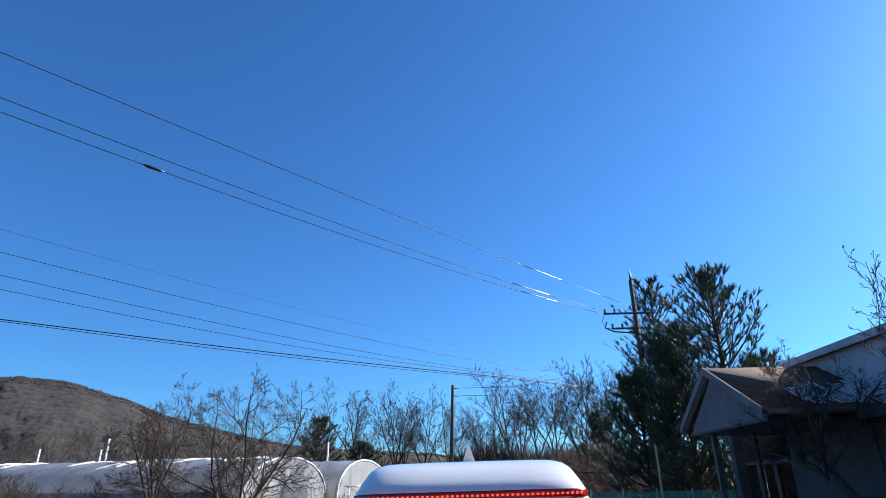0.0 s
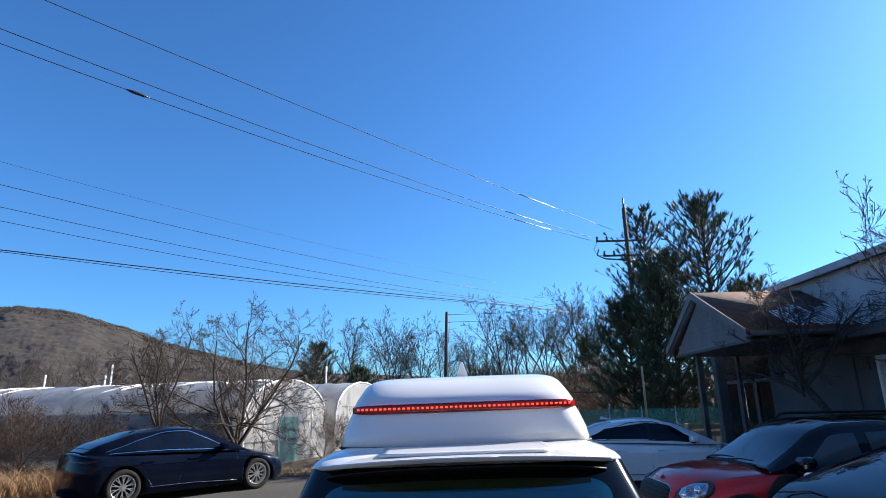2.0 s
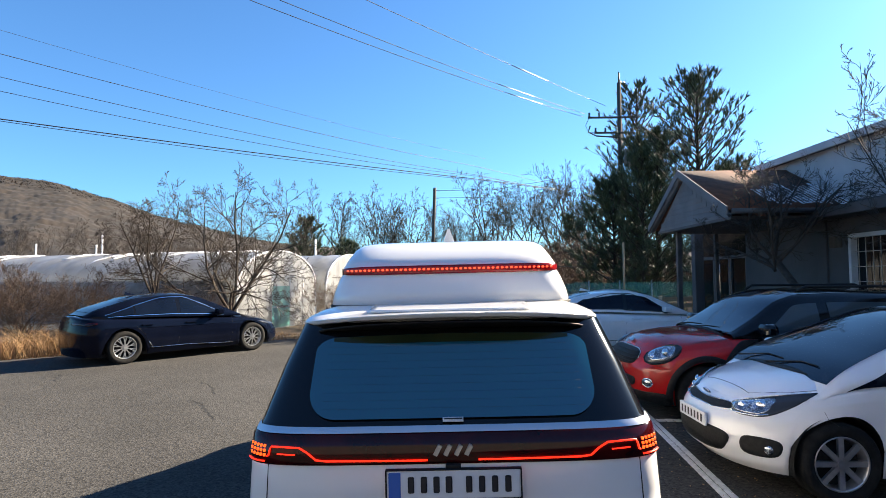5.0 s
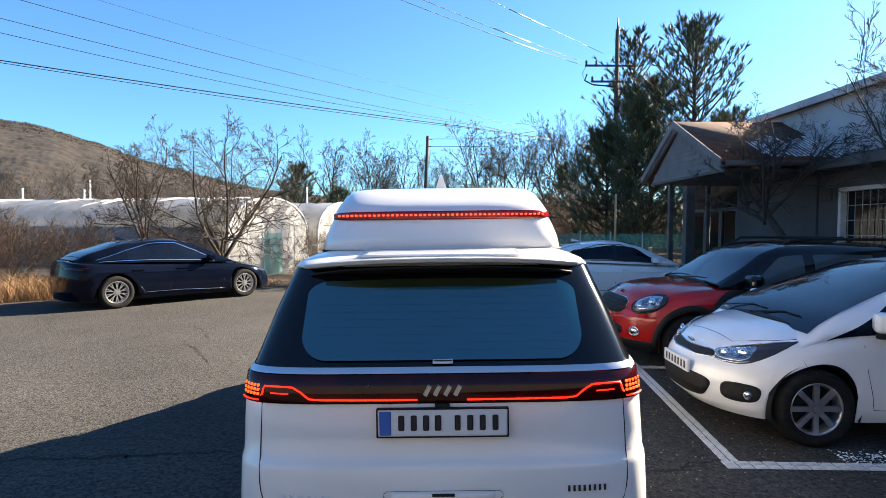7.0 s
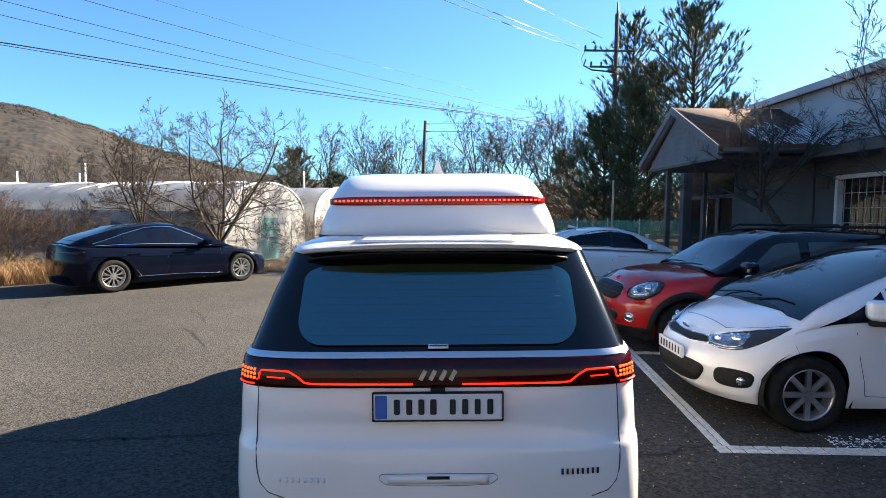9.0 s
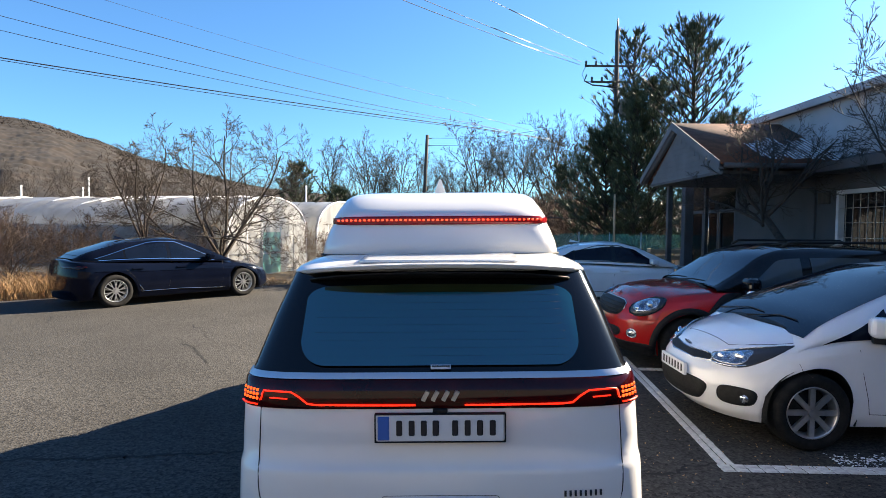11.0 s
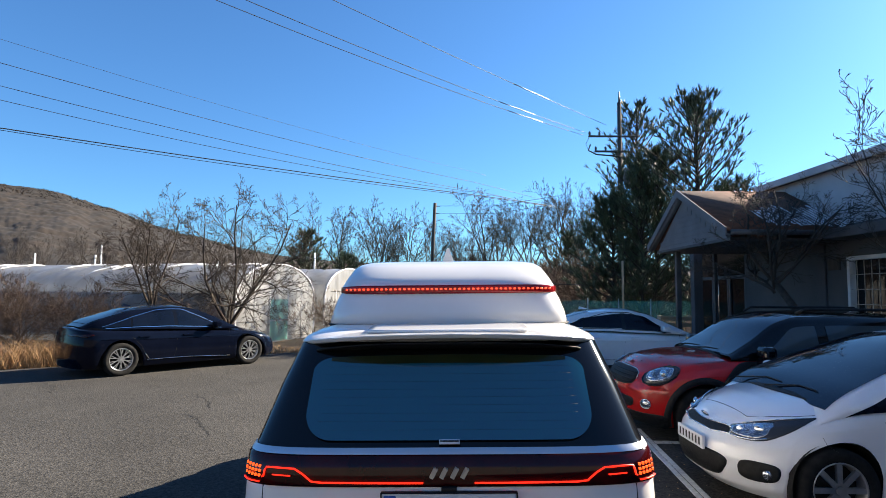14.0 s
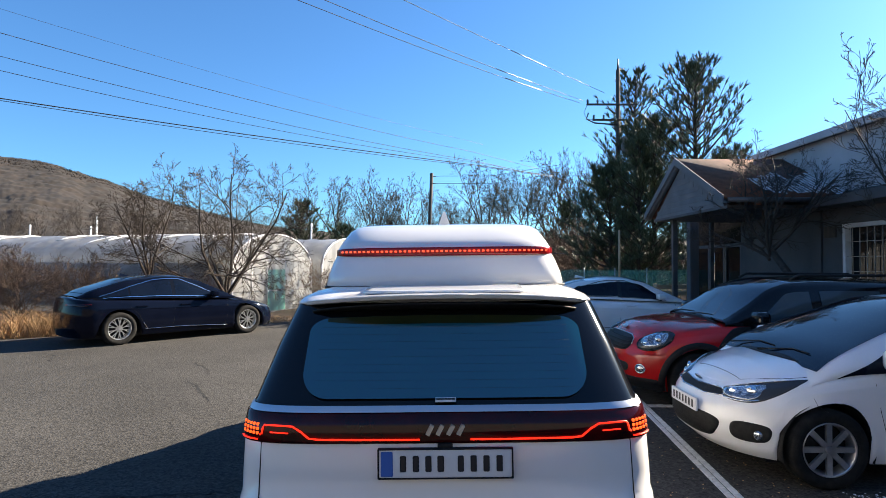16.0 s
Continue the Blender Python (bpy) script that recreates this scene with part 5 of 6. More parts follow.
def pine(name, label, place, seed, height, spread, low, density, material=None, tuft=0.2, limbs=46, needles=16, shape=2.4, inner=0.6, blade=0.013, rise=0.0):
    """A pine: trunk, limbs in whorls, and tufts of needles at the ends of the twigs."""
    rng = random.Random(seed)
    ob = thing(name, label, "tree", place)
    part("trunk", tube("trunk", [(0, 0, -0.1), (0.05, 0.03, height * 0.4), (0, 0.06, height * 0.75), (0, 0, height)], [height * 0.018, height * 0.013, height * 0.007, 0.012], 8), BARK, ob)
    v, f, tips = [], [], []
    for k in range(limbs):
        t = low + (1 - low) * (k + rng.random()) / limbs
        z = height * t
        reach = spread * (1 - ((t - low) / (1 - low)) ** shape * 0.8) * rng.uniform(0.55, 1.15)
        a = k * 2.4 + rng.uniform(-0.5, 0.5)
        d = Vector((math.cos(a), math.sin(a), rng.uniform(0.1, 0.4) + t * 0.35 + rise)).normalized()
        p = Vector((0, 0, z))
        pts = [p]
        for i in range(4):
            d = (d + Vector((rng.gauss(0, 0.12), rng.gauss(0, 0.12), 0.11))).normalized()
            pts.append(pts[-1] + d * reach / 4)
        tube_data(pts, [0.045, 0.035, 0.026, 0.018, 0.01], 4, v, f, cap=False)
        tips.append((pts[-1], d))
        for i in range(density):
            s = rng.uniform(0.2, 1.0)
            j = min(int(s * 4), 3)
            q = pts[j].lerp(pts[j + 1], s * 4 - j)
            e = (d + Vector((rng.gauss(0, 0.6), rng.gauss(0, 0.6), rng.uniform(0.0, 0.7)))).normalized()
            end = q + e * rng.uniform(0.25, 0.75) * (0.4 + reach * 0.25)
            tube_data([q, (q + end) / 2 + Vector((0, 0, -0.03)), end], [0.012, 0.009, 0.006], 3, v, f, cap=False)
            tips.append((end, e))
            if rng.random() < inner:
                tips.append(((q + end) / 2, e))
    tips.append((Vector((0, 0, height)), Vector((0, 0, 1))))
    part("branchwork", mesh_of("branchwork", v, f, True), BARK, ob)
    v, f = [], []
    for p, d in tips:
        for i in range(needles):
            e = (d * 1.0 + Vector((rng.gauss(0, 0.36), rng.gauss(0, 0.36), rng.gauss(0, 0.3) + 0.2))).normalized()
            L = tuft * rng.uniform(0.7, 1.2)
            w = e.cross(Vector((rng.gauss(0, 1), rng.gauss(0, 1), rng.gauss(0, 1)))).normalized() * blade
            b = len(v)
            q = p - d * rng.uniform(0, 0.12)
            v += [q - w, q + w, q + e * L]
            f.append((b, b + 1, b + 2))
    part("foliage", mesh_of("foliage", v, f), material or NEEDLE, ob, "dark green needle tufts")
    return ob


def blades(name, label, category, material, spots, seed, kind="stuff"):
    """Thin upright stems as one object: spots give (x, y, z, height, width, lean)."""
    rng = random.Random(seed)
    v, f = [], []
    for x, y, z, h, w, lean in spots:
        a, b = rng.uniform(0, 6.283), rng.uniform(0, 6.283)
        d = Vector((math.cos(a), math.sin(a), 0)) * lean * h
        s = Vector((math.cos(b), math.sin(b), 0)) * w
        p = Vector((x, y, z))
        m = p + d * 0.35 + Vector((0, 0, h * 0.6))
        k = len(v)
        v += [p - s, p + s, m + s * 0.7, m - s * 0.7, p + d + Vector((0, 0, h))]
        f += [(k, k + 1, k + 2, k + 3), (k + 3, k + 2, k + 4)]
    return tagged(part(name, mesh_of(name, v, f), material), label, category, kind=kind)


# ---- hill and far ground ----
RIDGE = [(-1.9, 0.12), (-1.3, 0.165), (-0.95, 0.182), (-0.8, 0.185), (-0.74, 0.18), (-0.67, 0.163), (-0.58, 0.132), (-0.48, 0.1), (-0.38, 0.075), (-0.25, 0.055), (0.0, 0.04), (0.4, 0.04), (1.2, 0.05)]


def hill_at(u, v):
    top = float(np.interp(u, [r[0] for r in RIDGE], [r[1] for r in RIDGE])) * 285 + 1.7
    top += 1.3 * noise.noise((u * 14, 0.3, 0)) + 0.25 * noise.noise((u * 60, 4, 0))
    dist = 75 + 210 * v
    s = v if v < 1 else 1.0
    z = -0.6 + (top + 0.6) * (s ** 1.15) + 2.2 * noise.noise((u * 14, v * 8, 1)) * s * (1 - s) * 3
    if v > 1:
        z, dist = top - (v - 1) * 160, 285 + 300 * (v - 1)
    return (u * dist, dist - 2.26, z)


def wooded(u, v):
    x, y, z = hill_at(u, v)
    return (x, y, z + 0.9 * noise.noise((x * 0.16, y * 0.16, 0)) + 0.6 * noise.noise((x * 0.6, y * 0.6, 5)))


tagged(part("hill", sheet(wooded, lin(-1.9, -1.25, 30) + lin(-1.24, 0.4, 480) + lin(0.45, 1.2, 30), lin(0, 1, 130) + [1.15, 1.5], "hill"), HILLSIDE), "low hill with brown winter woods", "hill", kind="structure")
rng = random.Random(5)
spots, dark_spots = [], []
for i in range(90000):
    u, q = rng.uniform(-1.2, 0.6), rng.random() ** 0.55
    x, y, z = hill_at(u, q)
    if q < 0.84 or rng.random() < 0.5:
        continue
    h = rng.uniform(0.4, 1.2)
    dark = q > 0.72 and noise.noise((u * 16, q * 9, 9)) > 0.1
    (dark_spots if dark else spots).append((x, y, z - 0.3, h, rng.uniform(0.1, 0.26), 0.9))
blades("hill_woods", "leafless brown woods on the hillside", "woods", FAR_WOODS, spots, 1)
blades("hill_woods", "dark evergreen woods on the hillside", "woods", FAR_EVERGREEN, dark_spots, 2)

# thicket below the far trees
rng = random.Random(8)
spots = []
for i in range(24000):
    x = rng.uniform(-34, 24)
    y = rng.uniform(42, 62) - 0.05 * abs(x) - (7 if 1 < x < 14 and rng.random() < 0.5 else 0)
    n = noise.noise((x * 0.12, y * 0.12, 0))
    h = (1.2 + 3.4 * max(0, 0.55 + n)) * rng.uniform(0.5, 1.1) * (1.1 if 1 < x < 14 else 0.95)
    spots.append((x, y, -0.03, h, rng.uniform(0.012, 0.035), 0.35))
blades("thicket", "brown leafless thicket under the far trees", "thicket", BRUSH, spots, 3)
spots = []
for i in range(9000):
    x = rng.uniform(-36, 26)
    y = 64 + rng.uniform(-3, 3)
    spots.append((x, y, -0.03, rng.uniform(2.0, 4.6) + (1.6 if x > -2 else 0) + 0.8 * noise.noise((x * 0.2, 0, 0)), rng.uniform(0.05, 0.12), 0.2))
blades("thicket", "dense brown brush at the field edge", "thicket", BRUSH, spots, 4)

# far trees: three forms, copied
forms = [bare_tree("bare_tree", "tall leafless tree in the far tree line", pose(x, y, 0), s, h, st, BARK, DARK_TWIG, 4, an, 0.16, ln, 0.04, (0, 3, 4, 6, 7), 0.5, 0.009, fk, "far tree line", bend=0.09, stem_r=0.5)
         for x, y, s, h, st, an, ln, fk in ((-12.1, 60, 11, 12.0, 4, 42, 0.5, 0.34), (3.9, 58, 12, 12.2, 4, 40, 0.42, 0.34), (-5.0, 62, 13, 10.4, 5, 40, 0.55, 0.3))]
for k, x, y, s, a in ((0, 11.0, 50, 0.92, 70), (1, 6.6, 58, 0.95, 140), (0, 13.6, 49, 0.98, 300), (2, -8.0, 61, 1.05, 110), (1, -7.2, 63, 0.8, 20), (2, -2.6, 64, 0.95, 210), (1, 7.9, 54, 0.93, 260), (2, 10.6, 55, 1.12, 350), (0, 15.8, 46, 0.9, 45), (2, -16.5, 63, 0.72, 75), (2, -10.4, 66, 0.8, 15), (0, -0.6, 66, 0.75, 99), (1, 2.2, 64, 0.8, 300), (0, 5.2, 62, 1.0, 200), (1, 12.2, 56, 1.08, 120), (2, 1.0, 61, 0.8, 155), (1, -14.2, 66, 0.6, 88), (2, 17.5, 50, 1.15, 200),
                      (0, -62, 78, 0.85, 10), (2, -54, 80, 0.9, 80), (1, -47, 76, 0.62, 170), (2, -40, 78, 0.75, 240), (0, -34, 76, 0.62, 300), (2, -69, 76, 0.8, 20), (1, -27, 74, 0.55, 44), (2, -22.5, 72, 0.62, 9),
                      (0, -52, 64, 0.72, 130), (1, -46, 62, 0.66, 260), (0, -40.5, 63, 0.7, 30), (2, -36, 60, 0.62, 310), (1, -30, 62, 0.6, 200)):
    copy_thing(forms[k], pose(x, y, -0.03, 0, 0, a) @ Matrix.Scale(s, 4))
pine("pine", "small dark cloud-shaped pine at the field edge", pose(-11.6, 43, 0), 3, 6.2, 2.2, 0.42, 12, tuft=0.3, limbs=40, needles=22, shape=1.6)
pine("pine", "low dark pine at the field edge", pose(-9.0, 47, 0), 7, 4.6, 2.6, 0.3, 12, tuft=0.3, limbs=34, needles=22, shape=1.6)
pine("pine", "low dark pine below the far trees", pose(9.6, 44, 0), 9, 6.4, 2.4, 0.3, 12, tuft=0.3, limbs=40, needles=22, shape=1.6)

# pines beside the building
pine("pine", "tall open-crowned pine beside the building", pose(10.95, 22.9, 0), 21, 10.3, 3.1, 0.44, 9, tuft=0.29, limbs=72, needles=12, shape=3.0, inner=0.05, blade=0.02, rise=0.3)
pine("pine", "slender dark green pine behind the utility pole", pose(9.7, 27.2, 0), 22, 11.2, 3.5, 0.3, 8, tuft=0.31, limbs=66, needles=12, shape=1.7, inner=0.0, blade=0.02, rise=0.4)
pine("pine", "dense dark green pine beside the utility pole", pose(8.9, 24.3, 0), 27, 7.4, 2.4, 0.03, 10, tuft=0.3, limbs=70, needles=13, shape=1.6, inner=0.3, blade=0.02, rise=0.2)
pine("pine", "dense dark green pine behind the porch", pose(9.9, 25.2, 0), 23, 8.4, 3.7, 0.03, 13, tuft=0.32, limbs=80, needles=20)

pine("pine", "dense dark green pine behind the porch", pose(13.2, 24.5, 0), 24, 6.6, 3.2, 0.03, 12, tuft=0.34, limbs=60, needles=18)
pine("pine", "dense dark green pine behind the porch", pose(11.4, 21.2, 0), 25, 5.2, 2.4, 0.03, 12, tuft=0.34, limbs=50, needles=18)

pine("pine", "low dense pine below the utility pole", pose(8.0, 25.9, 0), 26, 6.2, 3.0, 0.02, 13, tuft=0.34, limbs=64, needles=22)

# bare garden trees behind the sedan, shrubs and grass on the verge
bare_tree("bare_tree", "leafless vase-shaped fruit tree on the verge", pose(-9.0, 14.9, 0), 31, 4.5, 5, BARK, TREE_TWIG, 4, 50, 0.1, 0.75, 0.02, (0, 3, 5, 6, 8), 0.52, 0.0045, 0.24, "verge trees", stem_r=0.37)
bare_tree("bare_tree", "leafless vase-shaped fruit tree with many stems", pose(-6.45, 14.3, 0), 37, 4.5, 8, BARK, TREE_TWIG, 4, 50, 0.13, 1.1, 0.03, (0, 3, 5, 6, 8), 0.54, 0.0045, 0.16, "verge trees", stem_r=0.37)
bush = bare_tree("bush", "tangled leafless reddish shrub on the verge", pose(-11.4, 12.6, 0), 41, 1.9, 9, TWIG, TWIG, 3, 45, 0.03, 1.0, 0.04, (0, 4, 5, 6), 0.6, 0.004, 0.08, "verge shrubs")
for x, y, s, a in ((-12.6, 12.4, 1.0, 40), (-10.3, 13.6, 0.9, 150), (-13.8, 12.4, 1.05, 220), (-9.6, 13.1, 0.7, 280), (-12.1, 14.0, 1.0, 310), (-14.6, 13.6, 1.1, 80), (-8.3, 14.2, 0.75, 20), (-4.6, 16.9, 0.85, 190), (-3.9, 18.2, 0.8, 60), (-11.0, 15.0, 0.95, 100),
                   (-13.3, 15.2, 1.05, 10), (-7.6, 15.4, 0.75, 133), (-15.8, 12.8, 1.1, 50)):
    copy_thing(bush, pose(x, y, -0.03, 0, 0, a) @ Matrix.Scale(s, 4))
for x, y, s, a in ((5.6, 33, 1.8, 15), (6.9, 31, 2.0, 95), (8.2, 33, 2.1, 170), (9.6, 34, 2.0, 250), (7.6, 35, 2.2, 320), (4.6, 35, 1.7, 60)):
    tagged(copy_thing(bush, pose(x, y, -0.03, 0, 0, a) @ Matrix.Scale(s, 4)), "large reddish leafless thicket shrub", "shrub", "field shrubs")
rng = random.Random(17)
spots = []
for i in range(15000):
    t = rng.uniform(-0.6, 1.5)
    x, y = -9.7 + t * 6.5, 10.0 + t * 5.0
    o = abs(rng.gauss(0, 0.75)) + 0.05
    dens = noise.noise((x * 0.7, y * 0.7, 3))
    if t > 0.45 and rng.random() < 0.55:
        continue
    spots.append((x - o * 0.61, y + o * 0.79, -0.03, max(0.05, (0.3 + 0.45 * dens) * rng.uniform(0.4, 1.2) * (1.45 if t < 0.35 else 0.45)), rng.uniform(0.003, 0.008), 0.8))
blades("dry_grass", "tall dry straw-coloured grass along the verge", "grass", DRY_GRASS, spots, 6)
spots = [(rng.uniform(2.5, 13), rng.uniform(19.5, 27), -0.03, rng.uniform(0.2, 1.0), rng.uniform(0.006, 0.014), 0.7) for i in range(7000)]
blades("dry_grass", "dry weeds beyond the parking lot", "grass", DRY_GRASS, spots, 7)

# bare trees in front of the building
bare_tree("bare_tree", "leafless ornamental tree with a leaning trunk by the wall", pose(7.0, 8.6, 0), 51, 4.1, 9, BARK, DARK_TWIG, 4, 44, 0.082, 1.3, 0.02, (0, 3, 4, 6, 6), 0.55, 0.003, 0.5, bend=0.17, leanto=(-0.5, 0.7), stem_r=0.42)
bare_tree("bare_tree", "leafless ornamental tree with twisted twigs by the wall", pose(7.5, 6.1, 0), 52, 4.5, 7, BARK, DARK_TWIG, 4, 36, 0.07, 0.42, 0.05, (0, 3, 4, 5, 6), 0.5, 0.004, 0.25, bend=0.16, stem_r=0.32)


# ---- greenhouses ----
def greenhouse(label, place, width, height, length, material):
    """A film tunnel along local +y from its gable at y = 0."""
    ob = thing("greenhouse", label, "greenhouse", place, "film tunnels")
    wall = 1.3
    def arch(t, k=1.0):
        if t < 0.12:
            return (-width / 2 * k, wall * t / 0.12 - 0.03)
        if t > 0.88:
            return (width / 2 * k, wall * (1 - t) / 0.12 - 0.03)
        a = math.pi * (1 - (t - 0.12) / 0.76)
        return (width / 2 * math.cos(a) * k, wall + (height - wall) * math.sin(a) ** 0.85)
    ts = lin(0, 1, 37)
    ys = lin(0, length, int(length / 0.32) + 1)
    def cover(y, t):
        x, z = arch(t)
        sag = 0.035 * math.cos(y / 0.8 * 2 * math.pi) if 0.1 < t < 0.9 else 0
        wob = 0.012 * noise.noise((y * 1.7, t * 9, 2))
        return (x * (1 + sag * 0.3), y, z + sag + wob)
    part("cover", sheet(cover, ys, ts, "cover"), material, ob, "milky plastic film cover")
    for k in range(int(length / 0.8) + 1):
        part("hoop", tube("hoop", [(arch(t)[0] * 0.995, k * 0.8, arch(t)[1] - 0.012) for t in lin(0, 1, 21)], 0.014, 5), STEEL_PIPE, ob)
    # gathered folds of film over the ridge
    rng = random.Random(int(length))
    for k in range(int(length * 0.9)):
        y, t = rng.uniform(0.2, length - 1), rng.uniform(0.46, 0.56)
        run, reach = rng.uniform(-0.5, 1.1), rng.uniform(0.06, 0.22)
        pts = []
        for q in lin(0, 1, 9):
            x, z = arch(t - reach * q)
            pts.append((x * 1.002, y + run * q + 0.05 * noise.noise((q * 4, k, 0)), z + 0.025))
        part("film_fold", tube("fold", pts, [0.004] + [rng.uniform(0.02, 0.055) for q in range(7)] + [0.004], 5), FILM_FOLD, ob)
    rim = [(arch(t)[0] * 1.004, -0.01 + 0.03 * noise.noise((t * 30, 1, 0)), arch(t)[1] + 0.015 + 0.03 * noise.noise((t * 25, 0, 2))) for t in lin(0.02, 0.98, 61)]
    part("gable_rim", tube("rim", rim, 0.035, 6), FILM_FOLD, ob, "bunched white film along the gable edge")
    # folded shade cloth along the lower flank
    part("side_curtain", sheet(lambda y, t: (arch(t)[0] * 1.006 - 0.01, y, arch(t)[1] + 0.012 * noise.noise((y, t * 8, 1))), lin(0.4, length, 60), lin(0.02, 0.17, 10), "curtain"), SHADE_NET, ob, "dark shade cloth on the flank")
    # gable film, frame, door
    g = part("gable", sheet(lambda u, v: (arch(u)[0], 0.06 * noise.noise((u * 16, v * 5, 5)), -0.03 + (arch(u)[1] + 0.03) * v), lin(0.001, 0.999, 41), lin(0, 1, 12), "gable"), FILM_CLEAR, ob, "wrinkled clear film gable")
    for z in (0.75, wall, wall + 0.45):
        part("gable_rail", tube("rail", [(-width / 2 * (1 if z <= wall else 0.8), -0.03, z), (width / 2 * (1 if z <= wall else 0.8), -0.03, z)], 0.013, 5), STEEL_PIPE, g)
    for x in (-1.5, -0.62, 0.55, 1.5):
        part("gable_post", tube("post", [(x, -0.03, -0.03), (x, -0.03, wall + 0.5)], 0.016, 5), WHITE_TRIM, g)
    d = part("door", sheet(lambda u, v: (u, -0.05 + 0.008 * noise.noise((u * 5, v * 5, 0)), v), lin(-0.6, 0.53, 12), lin(0.02, 1.45, 12), "door"), TEAL_NET, ob, "teal net door")
    part("door_frame", box(-0.62, -0.065, 0.7, 0.55, -0.045, 0.74), WHITE_TRIM, d)
    return ob


AX = math.degrees(math.atan2(0.966, 0.26))
g1 = greenhouse("long film tunnel greenhouse with a teal net door", pose(-6.1, 17.95, 0, 0, 0, AX), 5.0, 2.68, 30, FILM)
greenhouse("film tunnel greenhouse behind the first", pose(-4.55, 23.6, 0, 0, 0, AX), 5.0, 2.75, 22, FILM)
rng = random.Random(3)
for x, z, y in ((-33.5, 4.6, 43), (-28.6, 4.5, 43), (-27.5, 5.2, 42), (-19, 4.2, 44), (-10.2, 4.6, 40)):
    tagged(part("field_post", tube("post", [(x, y, -0.1), (x + 0.05, y, z)], 0.07, 7), WHITE_TRIM), "pale wooden post behind the greenhouse", "post", "field posts")

# net fence beyond the lot
fence = thing("net_fence", "low green net fence beyond the parking lot", "fence")
part("net", sheet(lambda u, v: (u, 21.5 + 0.15 * math.sin(u * 1.3), v * (1.45 + 0.12 * noise.noise((u, 0, 0)))), lin(3.2, 12, 50), lin(0, 1, 8), "net"), GREEN_NET, fence)
for x in lin(3.2, 12, 8):
    part("post", tube("post", [(x, 21.5 + 0.15 * math.sin(x * 1.3), -0.05), (x, 21.5 + 0.15 * math.sin(x * 1.3), 1.55)], 0.025, 6), STEEL_PIPE, fence)


# ---- poles and wires ----
def cable(name, label, p, q, radius, sag, back=0.6, ahead=0.0, material=None):
    """A cable through p and q, hanging between them, that runs on past both."""
    p, q = Vector(p), Vector(q)
    s, e = p - (q - p) * back, q + (q - p) * ahead
    pts = []
    for i in range(49):
        t = i / 48
        w = (t * (1 + back + ahead) - back)
        pts.append(s.lerp(e, t) + Vector((0, 0, -sag * 4 * max(w, 0) * (1 - min(max(w, 0), 1)))))
    tagged(part(name, tube(name, pts, radius, 5), material or WIRE), label, "cable", "overhead cables")
    return pts


w1 = cable("power_line", "dark overhead power line", (-9.86, 6.94, 10.47), (7.77, 26.04, 10.26), 0.011, 0.12)
w2 = cable("power_line", "dark overhead power line", (-11.04, 8.44, 10.48), (6.72, 26.04, 9.86), 0.012, 0.25)
w3 = cable("power_line", "dark overhead power line with a clamp", (-11.44, 8.94, 10.45), (6.63, 26.04, 9.72), 0.012, 0.3)
cable("service_line", "very thin dark overhead line", (-13.04, 11.74, 8.57), (1.22, 28.74, 8.38), 0.005, 0.2, ahead=0.05, material=WIRE)
cable("service_line", "thin overhead service line", (-13.82, 12.74, 8.31), (1.22, 28.74, 7.82), 0.01, 0.2, ahead=0.3)
cable("service_line", "thin overhead service line", (-14.42, 13.74, 7.95), (1.53, 28.74, 7.29), 0.01, 0.25, ahead=0.25)
cable("service_line", "thin overhead service line", (-15.15, 14.74, 7.83), (1.53, 28.74, 7.23), 0.01, 0.3, ahead=0.25)
cable("telephone_cable", "thick dark overhead telephone cable", (-15.86, 15.74, 7.13), (1.53, 28.74, 7.07), 0.02, 0.08, ahead=0.28)
cable("telephone_cable", "dark overhead telephone cable", (-15.86, 15.74, 7.07), (1.53, 28.74, 7.01), 0.012, 0.14, ahead=0.28)
for pts, i in ((w1, 39), (w2, 40), (w3, 41)):
    tagged(part("line_sleeve", tube("sleeve", [p + Vector((0, 0, 0.004)) for p in pts[i:i + 4]], 0.02, 6), WIRE_PALE), "pale insulating sleeve on a power line", "sleeve", "line sleeves")
p, q = w3[22], w3[23]
tagged(part("line_clamp", tube("clamp", [p, p.lerp(q, 0.2), p.lerp(q, 0.55), p.lerp(q, 0.75)], [0.012, 0.05, 0.045, 0.012], 8), WIRE), "dark clamp on a power line", "clamp")


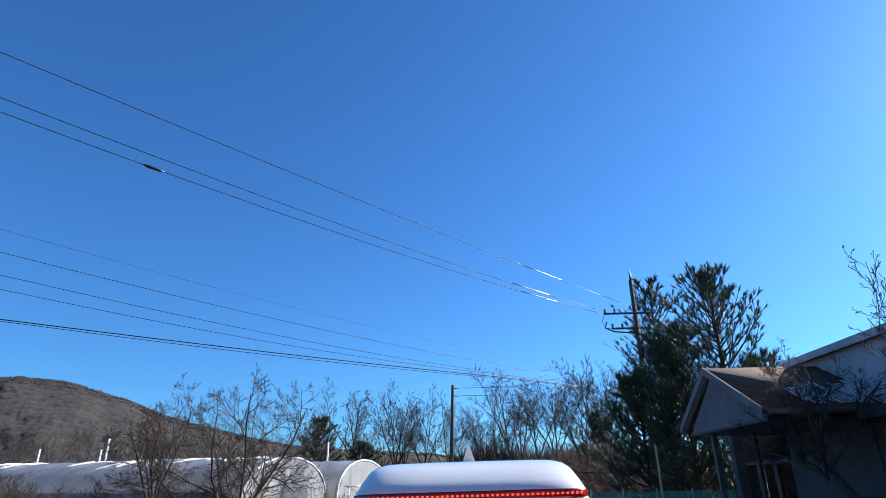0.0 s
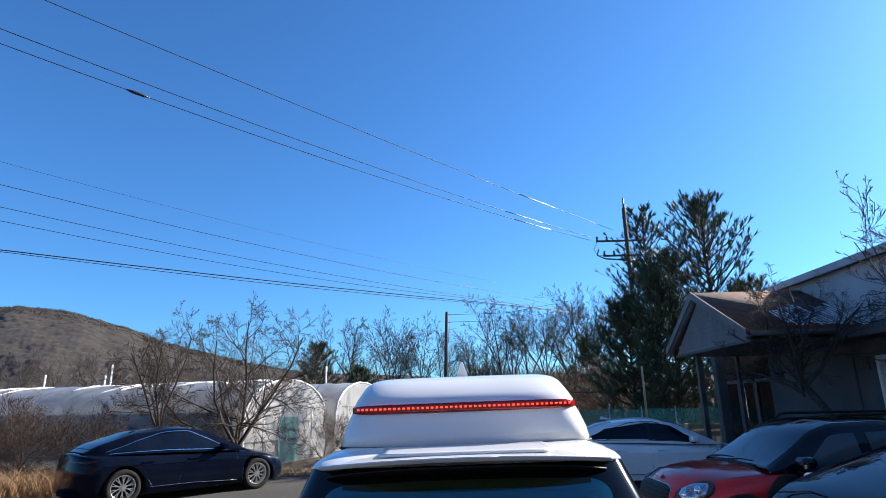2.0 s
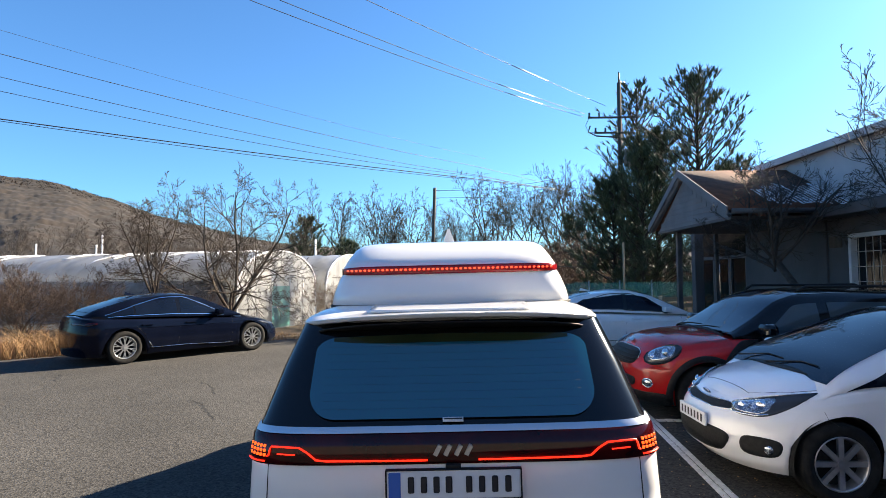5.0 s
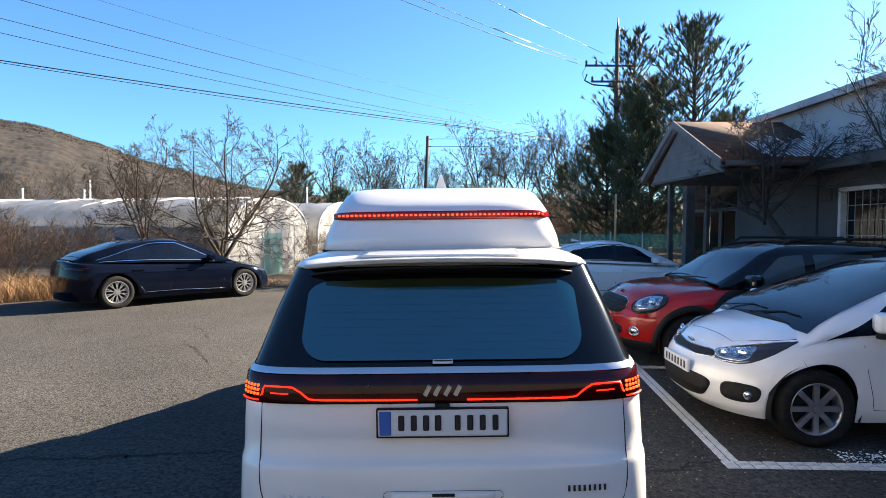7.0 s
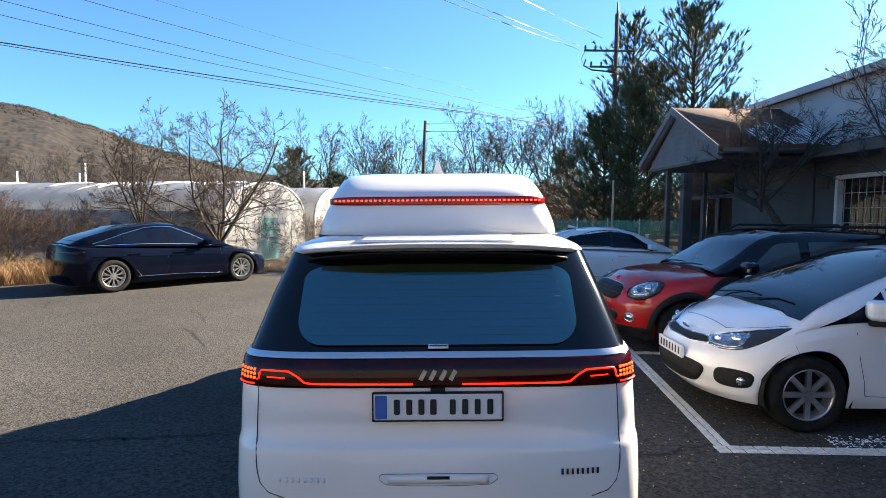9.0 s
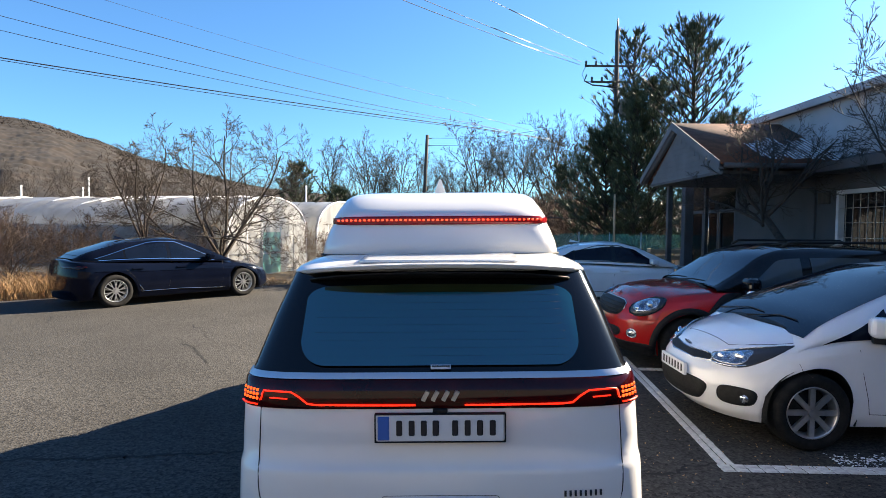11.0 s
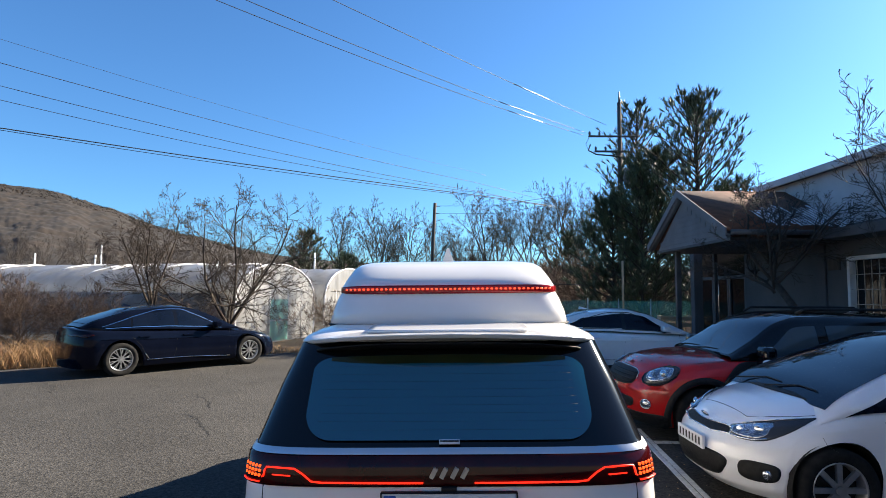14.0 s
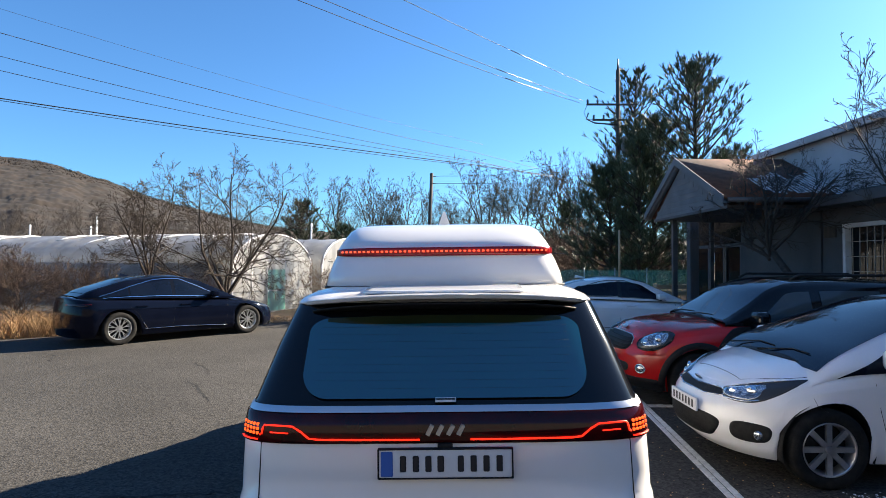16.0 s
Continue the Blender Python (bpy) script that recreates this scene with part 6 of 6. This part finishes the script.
def utility_pole():
    x, y, top = 8.45, 26.0, 11.4
    ob = thing("utility_pole", "tall utility pole with crossarms and insulators, coloured dark as if backlit", "utility pole", pose(x, y, 0))
    # backlit darkness is put into the pole's own colour
    part("pole", tube("pole", [(0, 0, -0.1), (0, 0, top)], [0.17, 0.1], 12), POLE_WOOD, ob)
    part("spike", tube("spike", [(0, 0, top), (0, 0, top + 0.55)], [0.05, 0.03], 6), WIRE, ob)
    for z, l, r in ((9.62, -1.6, 0.9), (8.85, -1.3, 0.7)):
        arm = part("crossarm", box(l, -0.16, z - 0.045, r, -0.08, z + 0.045, 0.01, 1), POLE_WOOD, ob)
        for px in (l + 0.06, l + 0.55, r - 0.1):
            part("insulator", lathe([(0, 0.03), (0.03, 0.07), (0.06, 0.035), (0.09, 0.07), (0.12, 0.035), (0.16, 0.06), (0.2, 0.02)], 10), DARK_TRIM, arm, place=pose(px, -0.12, z + 0.05, 0, -90, 0))
    part("bracket", tube("bracket", [(-1.5, -0.1, 9.2), (-1.6, -0.1, 8.9), (-1.2, -0.1, 8.7), (0, -0.1, 8.6)], 0.035, 6), WIRE, ob)
    part("loop_wire", tube("loop", [(-1.55, -0.2, 9.62), (-1.75, -0.2, 9.2), (-1.6, -0.2, 8.85), (-1.3, -0.2, 8.85)], 0.012, 5), WIRE, ob)
    bm = bmesh.new()
    bmesh.ops.create_cone(bm, cap_ends=True, segments=18, radius1=0.25, radius2=0.25, depth=0.8)
    part("transformer", bm, CONCRETE, ob, place=pose(0.38, -0.1, 7.6))


utility_pole()
ob = thing("utility_pole", "dark wooden pole behind the van", "utility pole", pose(-1.95, 52, 0, 0, 2.2, 0))
part("pole", tube("pole", [(0, 0, -0.1), (0, 0, 10.3)], [0.2, 0.16], 10), POLE_WOOD, ob)
for z in (10.0, 9.3):
    part("bolt", tube("bolt", [(0.1, -0.1, z), (0.45, -0.1, z)], 0.04, 6), WIRE, ob)
for z in (10.0, 9.3):
    tagged(part("service_line", tube("line", [(-1.2, 51.9, z), (4, 50, z - 0.25), (9.5, 46, z + 0.1)], 0.018, 5), WIRE), "thin overhead service line", "cable", "overhead cables")
tagged(part("service_line", tube("line", [(2.5, 26, 2.3), (7, 26, 2.15), (12, 26, 2.3)], 0.02, 5), WIRE), "low slack cable beyond the lot", "cable", "overhead cables")
tagged(part("field_post", tube("post", [(7.05, 21.2, -0.05), (7.05, 21.2, 3.1)], [0.05, 0.04], 7), PALE_WOOD), "thin pale stake below the pines", "post", "field posts")


# ---- lines, cracks, small things on the ground ----
def paver_line(name, label, p, q, width, rows, step):
    ob = thing(name, label, "parking line", None, "parking lines", "structure")
    p, q = Vector((*p, 0)), Vector((*q, 0))
    d = (q - p).normalized()
    s = Vector((-d.y, d.x, 0))
    n = int((q - p).length / step)
    me = mesh_of("paver", [], [])
    bm = box(-step / 2 + 0.004, -width / rows / 2 + 0.004, -0.03, step / 2 - 0.004, width / rows / 2 - 0.004, 0.006, 0.003, 1)
    bm.to_mesh(me)
    bm.free()
    me.materials.append(LINE_PAINT)
    rng = random.Random(4)
    for i in range(n):
        for r in range(rows):
            c = p + d * (i + 0.5) * step + s * ((r + 0.5) / rows - 0.5) * width
            part("paver", me, LINE_PAINT, ob, place=Matrix.Translation((c.x, c.y, rng.uniform(-0.002, 0.001))) @ Matrix.Rotation(math.atan2(d.y, d.x) + rng.gauss(0, 0.01), 4, "Z"))


def crack(seed, start, heading, length, width, wander=0.5):
    rng = random.Random(seed)
    p, a = Vector((*start, 0.003)), heading
    v, f = [], []
    n = int(length / 0.05)
    for i in range(n):
        a = heading + rng.gauss(0, wander)
        w = width * 1.25 * rng.uniform(0.3, 1.2) * (1 - abs(2 * i / n - 1) ** 3)
        s = Vector((-math.sin(a), math.cos(a), 0)) * w
        v += [p - s, p + s]
        p = p + Vector((math.cos(a), math.sin(a), 0)) * 0.05
    f = [(2 * i, 2 * i + 2, 2 * i + 3, 2 * i + 1) for i in range(n - 1)]
    tagged(part("crack", mesh_of("crack", v, f), CRACK), "thin dark crack in the asphalt", "crack", kind="structure")


crack(1, (-4.35, 7.5), radians(-64.5), 1.7, 0.012)
crack(2, (-3.9, 6.1), radians(-46), 2.0, 0.016, 0.55)
crack(3, (-7.3, 8.2), radians(-49), 1.1, 0.012)
crack(4, (-4.2, 1.7), radians(2), 3.4, 0.02, 0.6)
crack(5, (0.9, 1.75), radians(4), 1.6, 0.014, 0.5)
crack(6, (-6.5, 5.2), radians(200), 1.0, 0.006)

rng = random.Random(12)
v, f = [], []
for i in range(420):
    x = 2.95 + abs(rng.gauss(0, 0.8))
    y = 1.92 + rng.gauss(0, 0.06) + 0.03 * (x - 2.6)
    r = rng.uniform(0.003, 0.013)
    b = len(v)
    n = 5
    a0 = rng.random() * 6
    for k in range(n):
        a = a0 + 2 * math.pi * k / n
        v.append((x + r * math.cos(a) * rng.uniform(0.6, 1.4), y + r * 0.7 * math.sin(a) * rng.uniform(0.6, 1.4), 0.008))
    v.append((x, y, 0.008 + r * 0.5))
    f += [(b + k, b + (k + 1) % n, b + n) for k in range(n)]
tagged(part("frost_patch", mesh_of("frost", v, f), FROST), "thin remains of frost on the asphalt", "frost", kind="stuff")

# bits of dry leaf and grit
rng = random.Random(77)
v, f = [], []
for i in range(500):
    x, y = rng.uniform(1.0, 3.0), rng.uniform(1.2, 5.0)
    r, a = rng.uniform(0.003, 0.012), rng.random() * 6.28
    b = len(v)
    v += [(x + r * math.cos(a + q), y + r * math.sin(a + q), 0.004 + (0.006 if q == 0 else 0)) for q in (0, 2.1, 4.2)]
    f.append((b, b + 1, b + 2))
tagged(part("grit", mesh_of("grit", v, f), DRY_GRASS), "scattered grit and leaf bits on the asphalt", "grit", kind="stuff")

paver_line("parking_line", "worn white paver line along the parking bays", (2.1, 1.86), (2.42, 5.4), 0.13, 2, 0.1)
paver_line("parking_line", "worn white paver line between parking bays", (2.42, 4.68), (5.2, 4.6), 0.13, 2, 0.1)
paver_line("parking_line", "worn white paver line between parking bays", (2.02, 1.8), (5.2, 1.72), 0.13, 2, 0.1)

# porch things
bench = thing("bench", "small pale wooden bench beside the porch", "bench", pose(6.9, 15.3, 0, 0, 0, 0))
for z in (0.45, 0.75, 0.95):
    part("board", box(-0.5, -0.02, z, 0.5, 0.02, z + 0.13, 0.005, 1), PALE_WOOD, bench)
for x in (-0.45, 0.45):
    part("leg", box(x - 0.04, -0.03, 0, x + 0.04, 0.3, 1.1 if x else 0.45, 0.005, 1), PALE_WOOD, bench)
part("seat", box(-0.5, 0.0, 0.42, 0.5, 0.34, 0.45, 0.005, 1), PALE_WOOD, bench)
tagged(part("wall_plaque", box(WX - 0.035, 9.5, 2.28, WX - 0.003, 9.88, 2.52, 0.01, 1), POLE_WOOD), "small dark brown plaque on the building wall", "plaque")
sign = thing("post_sign", "small sign on a thin post at the entrance", "sign", pose(7.9, 14.75, 0))
part("post", tube("post", [(0, 0, 0), (0, 0, 2.6)], 0.03, 8), WHITE_TRIM, sign)
part("board", box(-0.03, -0.14, 1.75, -0.028 + 0.01, 0.14, 2.05, 0.004, 1), PLATE_WHITE, sign)
